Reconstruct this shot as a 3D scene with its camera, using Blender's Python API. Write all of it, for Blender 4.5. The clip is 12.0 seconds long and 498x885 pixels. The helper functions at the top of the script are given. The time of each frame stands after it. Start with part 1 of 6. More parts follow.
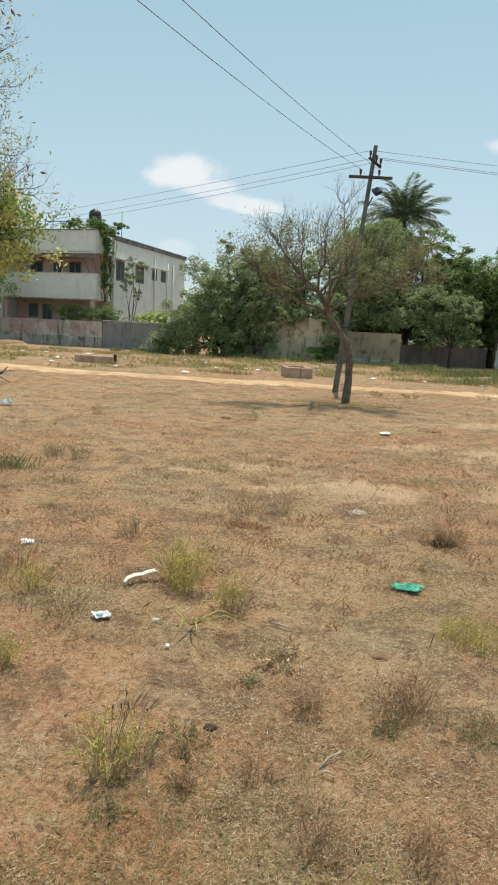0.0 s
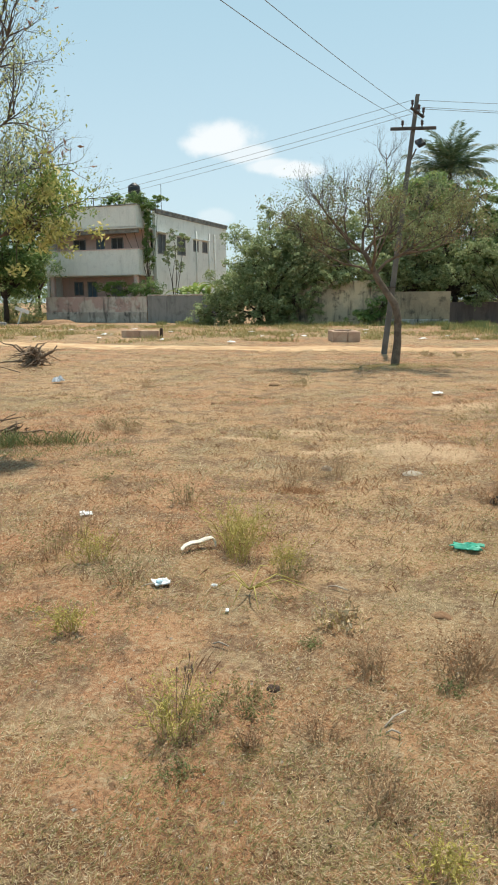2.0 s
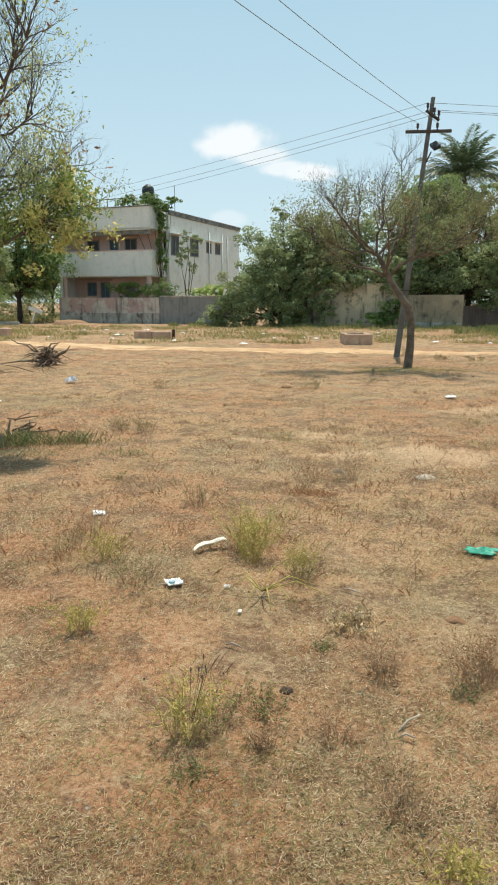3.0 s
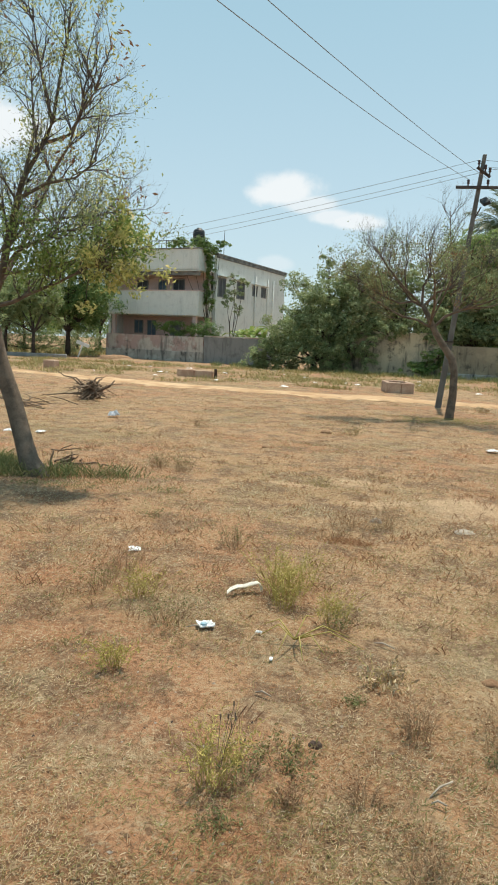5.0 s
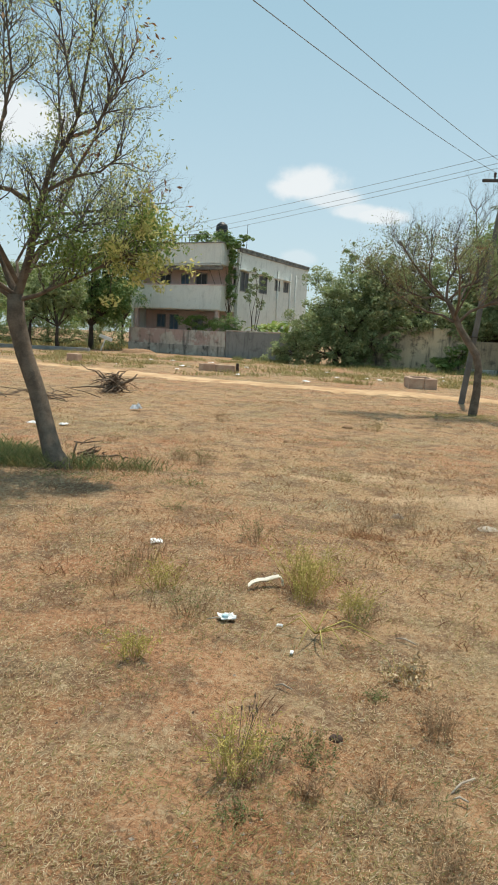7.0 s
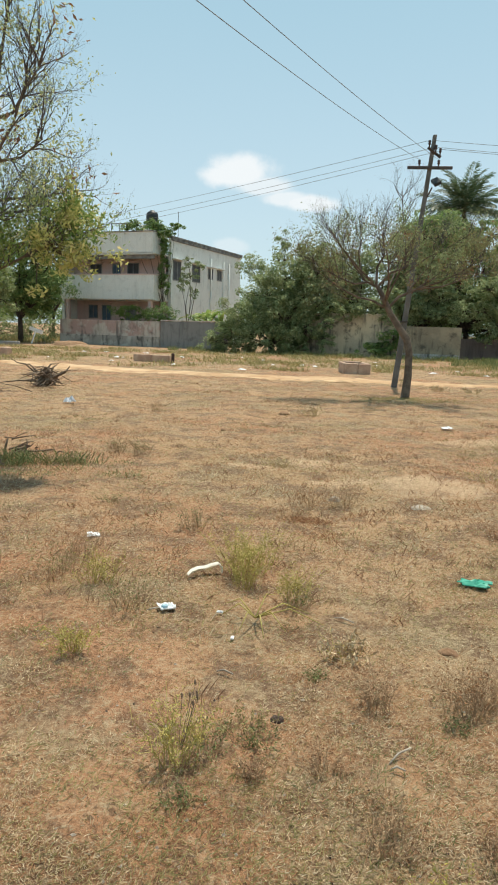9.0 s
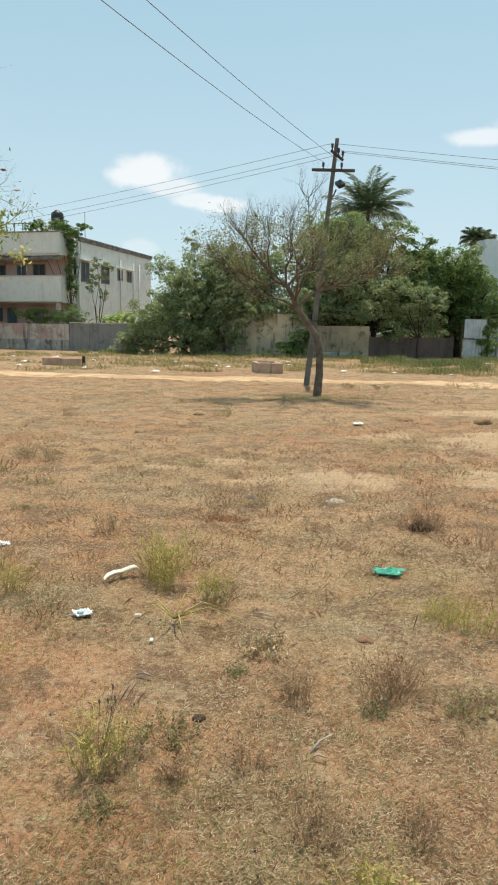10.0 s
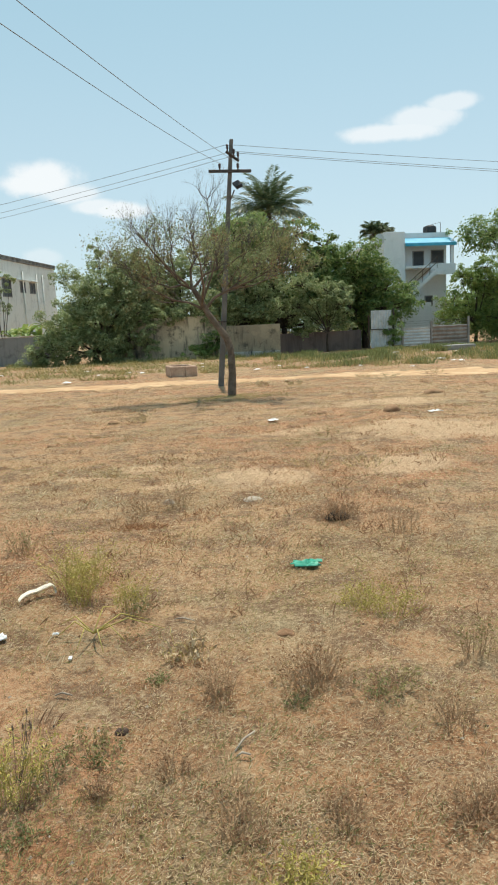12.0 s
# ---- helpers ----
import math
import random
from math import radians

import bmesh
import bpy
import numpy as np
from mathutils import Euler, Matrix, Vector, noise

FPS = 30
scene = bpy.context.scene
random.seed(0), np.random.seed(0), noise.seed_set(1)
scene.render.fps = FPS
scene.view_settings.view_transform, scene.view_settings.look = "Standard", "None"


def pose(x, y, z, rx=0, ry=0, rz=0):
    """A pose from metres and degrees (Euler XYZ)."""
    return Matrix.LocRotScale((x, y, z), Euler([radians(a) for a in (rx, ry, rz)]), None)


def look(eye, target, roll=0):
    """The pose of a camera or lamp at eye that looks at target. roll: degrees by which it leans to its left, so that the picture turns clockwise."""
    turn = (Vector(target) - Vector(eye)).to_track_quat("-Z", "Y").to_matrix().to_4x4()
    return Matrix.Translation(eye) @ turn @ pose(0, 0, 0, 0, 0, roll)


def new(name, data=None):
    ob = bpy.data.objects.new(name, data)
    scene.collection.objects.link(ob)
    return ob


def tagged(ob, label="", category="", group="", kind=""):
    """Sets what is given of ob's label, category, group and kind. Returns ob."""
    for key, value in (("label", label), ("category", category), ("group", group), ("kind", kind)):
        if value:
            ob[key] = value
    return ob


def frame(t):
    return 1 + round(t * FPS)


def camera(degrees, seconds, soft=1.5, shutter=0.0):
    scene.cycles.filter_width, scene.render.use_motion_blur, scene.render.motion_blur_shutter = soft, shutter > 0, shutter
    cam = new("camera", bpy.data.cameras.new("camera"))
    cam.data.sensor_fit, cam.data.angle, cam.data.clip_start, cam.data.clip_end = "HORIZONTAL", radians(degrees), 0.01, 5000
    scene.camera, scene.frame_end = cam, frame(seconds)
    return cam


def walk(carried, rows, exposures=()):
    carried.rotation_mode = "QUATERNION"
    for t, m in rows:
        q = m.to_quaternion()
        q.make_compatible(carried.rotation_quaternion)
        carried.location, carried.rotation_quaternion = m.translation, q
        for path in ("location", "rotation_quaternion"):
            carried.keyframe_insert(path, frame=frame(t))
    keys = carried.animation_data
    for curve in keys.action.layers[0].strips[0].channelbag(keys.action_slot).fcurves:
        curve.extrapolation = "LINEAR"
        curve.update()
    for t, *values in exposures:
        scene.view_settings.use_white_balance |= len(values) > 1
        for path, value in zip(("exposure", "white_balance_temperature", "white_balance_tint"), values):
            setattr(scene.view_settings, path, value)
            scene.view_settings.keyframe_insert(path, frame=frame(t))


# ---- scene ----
cam = camera(40.4, 12.0, soft=1.9)
PATH = [
    (0, (0.069, -0.019, 1.576), (0.05, 1.955, 1.258), 2.9),
    (0.5, (0.068, 0.02, 1.539), (-0.044, 1.976, 1.135), 1.8),
    (1, (0.068, 0.018, 1.541), (-0.063, 1.97, 1.128), 0.2),
    (1.5, (0.07, 0.017, 1.54), (-0.048, 1.971, 1.131), -0.4),
    (2, (0.062, 0.009, 1.544), (-0.101, 1.959, 1.133), -0.4),
    (2.5, (0.051, 0.009, 1.542), (-0.076, 1.961, 1.125), 0.1),
    (2.7, (0.046, 0.008, 1.54), (-0.121, 1.959, 1.134), -0.1),
    (4.3, (0.033, 0.007, 1.546), (-0.191, 1.952, 1.14), 0.3),
    (4.5, (0.033, 0.009, 1.543), (-0.16, 1.96, 1.144), 0.7),
    (5, (0.014, -0.015, 1.564), (-0.29, 1.941, 1.275), 2.7),
    (5.5, (0.007, -0.001, 1.551), (-0.31, 1.945, 1.214), 2.6),
    (6, (0.007, -0.002, 1.552), (-0.318, 1.942, 1.211), 2.8),
    (6.5, (0.019, -0.025, 1.56), (-0.327, 1.919, 1.24), 2.0),
    (7, (0.004, -0.018, 1.556), (-0.359, 1.924, 1.249), 3.0),
    (7.2, (0.0, -0.005, 1.547), (-0.364, 1.937, 1.235), 2.6),
    (8.8, (0.025, -0.019, 1.548), (-0.194, 1.942, 1.221), 2.2),
    (9, (0.033, -0.01, 1.545), (-0.151, 1.953, 1.214), 1.8),
    (9.5, (0.046, -0.005, 1.537), (-0.054, 1.97, 1.234), 0.7),
    (10, (0.051, 0.0, 1.525), (0.112, 1.973, 1.203), 1.0),
    (10.5, (0.076, -0.025, 1.534), (0.247, 1.941, 1.207), 0.4),
    (11, (0.096, -0.021, 1.532), (0.27, 1.942, 1.19), -1.2),
    (11.5, (0.1, -0.02, 1.534), (0.31, 1.938, 1.187), -1.4),
    (12, (0.134, -0.007, 1.523), (0.423, 1.946, 1.203), -2.7),
]
EXPOSURES = [(0, 0.06), (0.5, 0.14), (1, 0.18), (2.7, 0.2), (4.3, 0.18), (4.5, 0.18), (5, 0.11), (5.5, 0.07), (7.2, 0.05), (8.8, 0.12), (9.5, 0.14), (12, 0.15)]
walk(cam, [(t, look(eye, target, roll)) for t, eye, target, roll in PATH], EXPOSURES)

# ---- light: high hazy sun beyond the field, pale sky with small fair-weather clouds ----
SUN_ELEVATION, SUN_TURN = radians(70), radians(20)
world = bpy.data.worlds.new("sky")
scene.world = world
world.use_nodes = True


class Nodes:
    """Short-hand for one node tree."""

    def __init__(self, tree):
        self.tree = tree
        tree.nodes.clear()

    def add(self, kind, ins=None, **settings):
        node = self.tree.nodes.new(kind)
        for key, value in settings.items():
            setattr(node, key, value)
        for key, value in (ins or {}).items():
            if isinstance(value, bpy.types.NodeSocket):
                self.tree.links.new(value, node.inputs[key])
            else:
                node.inputs[key].default_value = value
        return node

    def math(self, op, a, b=0.0, clamp=False):
        return self.add("ShaderNodeMath", {0: a, 1: b}, operation=op, use_clamp=clamp).outputs[0]

    def ramp(self, value, low, high, a=0.0, b=1.0):
        return self.add("ShaderNodeMapRange", {0: value, 1: low, 2: high, 3: a, 4: b}, interpolation_type="SMOOTHSTEP").outputs[0]

    def mix(self, fac, a, b, blend="MIX"):
        node = self.add("ShaderNodeMix", data_type="RGBA", blend_type=blend)
        for key, value in ((0, fac), (6, a), (7, b)):
            if isinstance(value, bpy.types.NodeSocket):
                self.tree.links.new(value, node.inputs[key])
            else:
                node.inputs[key].default_value = value if key == 0 else (*value, 1)
        return node.outputs[2]

    def noise(self, scale, where, detail=4.0, rough=0.6, distortion=0.0):
        return self.add("ShaderNodeTexNoise", {"Vector": where, "Scale": scale, "Detail": detail, "Roughness": rough, "Distortion": distortion}).outputs[0]


def sky_tree():
    n = Nodes(world.node_tree)
    sky = n.add("ShaderNodeTexSky", sky_type="NISHITA", sun_disc=False, sun_elevation=SUN_ELEVATION, sun_rotation=SUN_TURN,
                altitude=100.0, air_density=1.0, dust_density=1.6, ozone_density=1.5).outputs[0]
    where = n.add("ShaderNodeTexCoord").outputs["Generated"]
    axes = n.add("ShaderNodeSeparateXYZ", {0: where}).outputs
    turn = n.math("ARCTAN2", axes[0], axes[1])
    rise = n.math("ARCSINE", axes[2])
    drift = n.noise(9.0, where, 6.0, 0.62)
    fine = n.noise(26.0, where, 4.0, 0.6)
    cover = 0.0
    # turn and rise in degrees from the field's axis, half width, half height
    for a, e, w, h, k in ((-6.9, 12.3, 2.9, 1.6, 0.9), (-7.7, 11.9, 2.6, 1.1, 0.9), (-5.0, 11.2, 2.6, 0.9, 0.7), (-3.0, 10.3, 2.6, 0.7, 0.75), (-0.9, 10.0, 3.0, 0.8, 0.85), (-7.4, 6.6, 1.7, 0.8, 0.35),
                          (20.4, 14.6, 4.4, 0.8, 0.75), (23.0, 15.3, 3.4, 0.9, 0.7), (25.4, 16.1, 2.2, 0.7, 0.65), (-31.0, 15.0, 6.0, 2.2, 0.9), (48.0, 16.0, 7.0, 2.0, 0.8),
                          (-70.0, 18.0, 8.0, 2.5, 0.8), (95.0, 14.0, 9.0, 2.4, 0.8), (170.0, 17.0, 9.0, 2.6, 0.8), (-135.0, 15.0, 8.0, 2.4, 0.8)):
        dx = n.math("DIVIDE", n.math("SUBTRACT", turn, radians(a)), radians(w))
        dy = n.math("DIVIDE", n.math("SUBTRACT", rise, radians(e)), radians(h))
        dist = n.math("SQRT", n.math("ADD", n.math("MULTIPLY", dx, dx), n.math("MULTIPLY", dy, dy)))
        dist = n.math("ADD", dist, n.math("MULTIPLY", n.math("SUBTRACT", drift, 0.5), 1.1))
        dist = n.math("ADD", dist, n.math("MULTIPLY", n.math("SUBTRACT", fine, 0.5), 0.7))
        cover = n.math("MAXIMUM", cover, n.ramp(dist, 0.55, 1.12, k, 0.0))
    haze = n.mix(n.ramp(rise, radians(-2), radians(36)), (3.9, 4.95, 5.25), (2.2, 3.8, 4.35))
    pale = n.mix(0.78, sky, haze)
    both = n.mix(cover, pale, (5.9, 6.1, 6.15))
    back = n.add("ShaderNodeBackground", {"Color": both, "Strength": 0.145})
    n.tree.links.new(back.outputs[0], n.add("ShaderNodeOutputWorld").inputs[0])


sky_tree()
sun = new("sun", bpy.data.lights.new("sun", "SUN"))
sun.data.energy, sun.data.angle, sun.data.color = 4.7, radians(0.9), (1.0, 0.92, 0.78)
sun.matrix_world = look((0, 0, 40), Vector((0, 0, 40)) - Vector((math.sin(SUN_TURN) * math.cos(SUN_ELEVATION), math.cos(SUN_TURN) * math.cos(SUN_ELEVATION), math.sin(SUN_ELEVATION))))


# ---- materials ----
def material(name, build, rough=0.8, bump=0.0, metal=0.0, soft_light=0.0):
    """build(n, where) gives colour and, if it likes, the height for the bump."""
    m = bpy.data.materials.new(name)
    m.use_nodes = True
    n = Nodes(m.node_tree)
    where = n.add("ShaderNodeNewGeometry").outputs["Position"]
    made = build(n, where)
    colour, height = made if isinstance(made, tuple) else (made, None)
    ins = {"Base Color": colour, "Roughness": rough, "Metallic": metal, "Specular IOR Level": 0.3}
    if height is not None and bump:
        ins["Normal"] = n.add("ShaderNodeBump", {"Strength": 0.8, "Distance": bump, "Height": height}).outputs[0]
    shader = n.add("ShaderNodeBsdfPrincipled", ins).outputs[0]
    if soft_light:
        thin = n.add("ShaderNodeBsdfTranslucent", {"Color": colour}).outputs[0]
        shader = n.add("ShaderNodeMixShader", {0: soft_light, 1: shader, 2: thin}).outputs[0]
    n.tree.links.new(shader, n.add("ShaderNodeOutputMaterial").inputs[0])
    return m


def plain(a, b, scale, fine=40.0):
    """Two tones of one surface, blotched and grained."""
    def build(n, where):
        broad, grain = n.noise(scale, where), n.noise(fine, where, 3.0)
        c = n.mix(n.ramp(broad, 0.35, 0.65), a, b)
        c = n.mix(n.math("MULTIPLY", n.ramp(grain, 0.35, 0.7), 0.35), c, tuple(v * 0.55 for v in a))
        return c, grain
    return build


def leafy(a, b, c):
    """Leaf colours, one tone to each leaf."""
    def build(n, where):
        r = n.add("ShaderNodeNewGeometry").outputs["Random Per Island"]
        patch = n.noise(1.3, where, 2.0)
        col = n.mix(n.ramp(n.math("ADD", n.math("MULTIPLY", r, 0.6), n.math("MULTIPLY", patch, 0.4)), 0.25, 0.62), a, b)
        return n.mix(n.ramp(r, 0.8, 1.0), col, c)
    return build


def soil(n, where):
    """Red-brown soil with flattened straw, sandy bare spots and thin green."""
    broad = n.noise(0.22, where, 5.0, 0.6, 0.4)
    other = n.noise(0.55, n.add("ShaderNodeMapping", {"Vector": where, "Location": (31, 17, 0)}).outputs[0], 6.0, 0.65, 0.6)
    mid = n.noise(2.4, where, 6.0, 0.7)
    fine = n.noise(28.0, where, 6.0, 0.75)
    crumb = n.noise(95.0, where, 3.0, 0.7)
    c = n.mix(n.ramp(broad, 0.4, 0.58), (0.385, 0.178, 0.088), (0.405, 0.242, 0.125))
    c = n.mix(n.math("MULTIPLY", n.ramp(other, 0.44, 0.66), 0.5), c, (0.43, 0.295, 0.165))
    c = n.mix(n.math("MULTIPLY", n.ramp(n.noise(0.35, n.add("ShaderNodeMapping", {"Vector": where, "Location": (-8, 40, 0)}).outputs[0], 5.0), 0.5, 0.68), 0.6), c, (0.2, 0.175, 0.085))
    grey = n.noise(1.1, n.add("ShaderNodeMapping", {"Vector": where, "Location": (5, -23, 0)}).outputs[0], 6.0, 0.7)
    c = n.mix(n.math("MULTIPLY", n.ramp(grey, 0.48, 0.64), 0.65), c, (0.24, 0.2, 0.12))
    c = n.mix(n.math("MULTIPLY", n.ramp(mid, 0.46, 0.6), 0.85), c, (0.16, 0.09, 0.052))
    c = n.mix(n.math("MULTIPLY", n.ramp(fine, 0.48, 0.66), 0.7), c, (0.46, 0.36, 0.22))
    c = n.mix(n.math("MULTIPLY", n.ramp(fine, 0.5, 0.34), 0.75), c, (0.13, 0.075, 0.04))
    c = n.mix(n.math("MULTIPLY", n.ramp(crumb, 0.52, 0.7), 0.4), c, (0.5, 0.41, 0.28))
    # bare sandy spots: x, y, half sizes
    axes = n.add("ShaderNodeSeparateXYZ", {0: where}).outputs
    wobble = n.noise(1.7, where, 5.0, 0.65)
    bare = 0.0
    for x, y, w, h in ((1.25, 6.85, 0.62, 0.42), (2.9, 7.0, 0.55, 0.5), (3.95, 9.1, 1.15, 0.75), (5.2, 8.6, 0.9, 0.5), (2.3, 10.0, 0.6, 0.35), (0.4, 6.9, 0.35, 0.2),
                       (4.9, 13.2, 1.4, 0.6), (-0.6, 7.6, 0.45, 0.25), (0.12, 8.0, 0.4, 0.25)):
        dx = n.math("DIVIDE", n.math("SUBTRACT", axes[0], x), w)
        dy = n.math("DIVIDE", n.math("SUBTRACT", axes[1], y), h)
        d = n.math("SQRT", n.math("ADD", n.math("MULTIPLY", dx, dx), n.math("MULTIPLY", dy, dy)))
        d = n.math("ADD", d, n.math("MULTIPLY", n.math("SUBTRACT", wobble, 0.5), 2.4))
        bare = n.math("MAXIMUM", bare, n.ramp(d, 0.6, 1.25, 0.85, 0.0))
    sand = n.mix(n.ramp(fine, 0.35, 0.65), (0.43, 0.285, 0.165), (0.56, 0.4, 0.25))
    c = n.mix(bare, c, sand)
    return c, n.math("ADD", n.math("MULTIPLY", fine, 0.7), n.math("MULTIPLY", crumb, 0.5))


def track(n, where):
    """Pale trodden sand of the track."""
    broad, fine = n.noise(0.5, where, 5.0, 0.65), n.noise(14.0, where, 5.0, 0.7)
    c = n.mix(n.ramp(broad, 0.35, 0.65), (0.44, 0.28, 0.15), (0.58, 0.41, 0.25))
    c = n.mix(n.math("MULTIPLY", n.ramp(fine, 0.5, 0.7), 0.5), c, (0.36, 0.21, 0.1))
    worn = n.noise(1.6, n.add("ShaderNodeMapping", {"Vector": where, "Scale": (0.5, 1.6, 1.0)}).outputs[0], 6.0, 0.7)
    c = n.mix(n.math("MULTIPLY", n.ramp(worn, 0.47, 0.6), 0.7), c, (0.37, 0.2, 0.09))
    return c, fine


def stained(base, dark, pink=None, streak=1.0):
    """Old limewashed plaster with rain streaks and black mould with a shape of its own."""
    def build(n, where):
        axes = n.add("ShaderNodeSeparateXYZ", {0: where}).outputs
        along = n.add("ShaderNodeMapping", {"Vector": where, "Scale": (1.0, 1.0, 0.16)}).outputs[0]
        run = n.noise(2.4, along, 5.0, 0.65)
        blot = n.noise(0.8, where, 5.0, 0.65)
        grain = n.noise(22.0, where, 4.0)
        c = n.mix(n.ramp(grain, 0.3, 0.75), base, tuple(v * 0.86 for v in base))
        if pink:
            c = n.mix(n.math("MULTIPLY", n.ramp(blot, 0.45, 0.56), 0.8), c, pink)
        c = n.mix(n.math("MULTIPLY", n.ramp(run, 0.48, 0.7), 0.75 * streak), c, dark)
        c = n.mix(n.math("MULTIPLY", n.ramp(n.noise(1.7, where, 6.0, 0.7), 0.52, 0.68), 0.6 * streak), c, tuple(v * 0.7 for v in dark))
        return c, grain
    return build


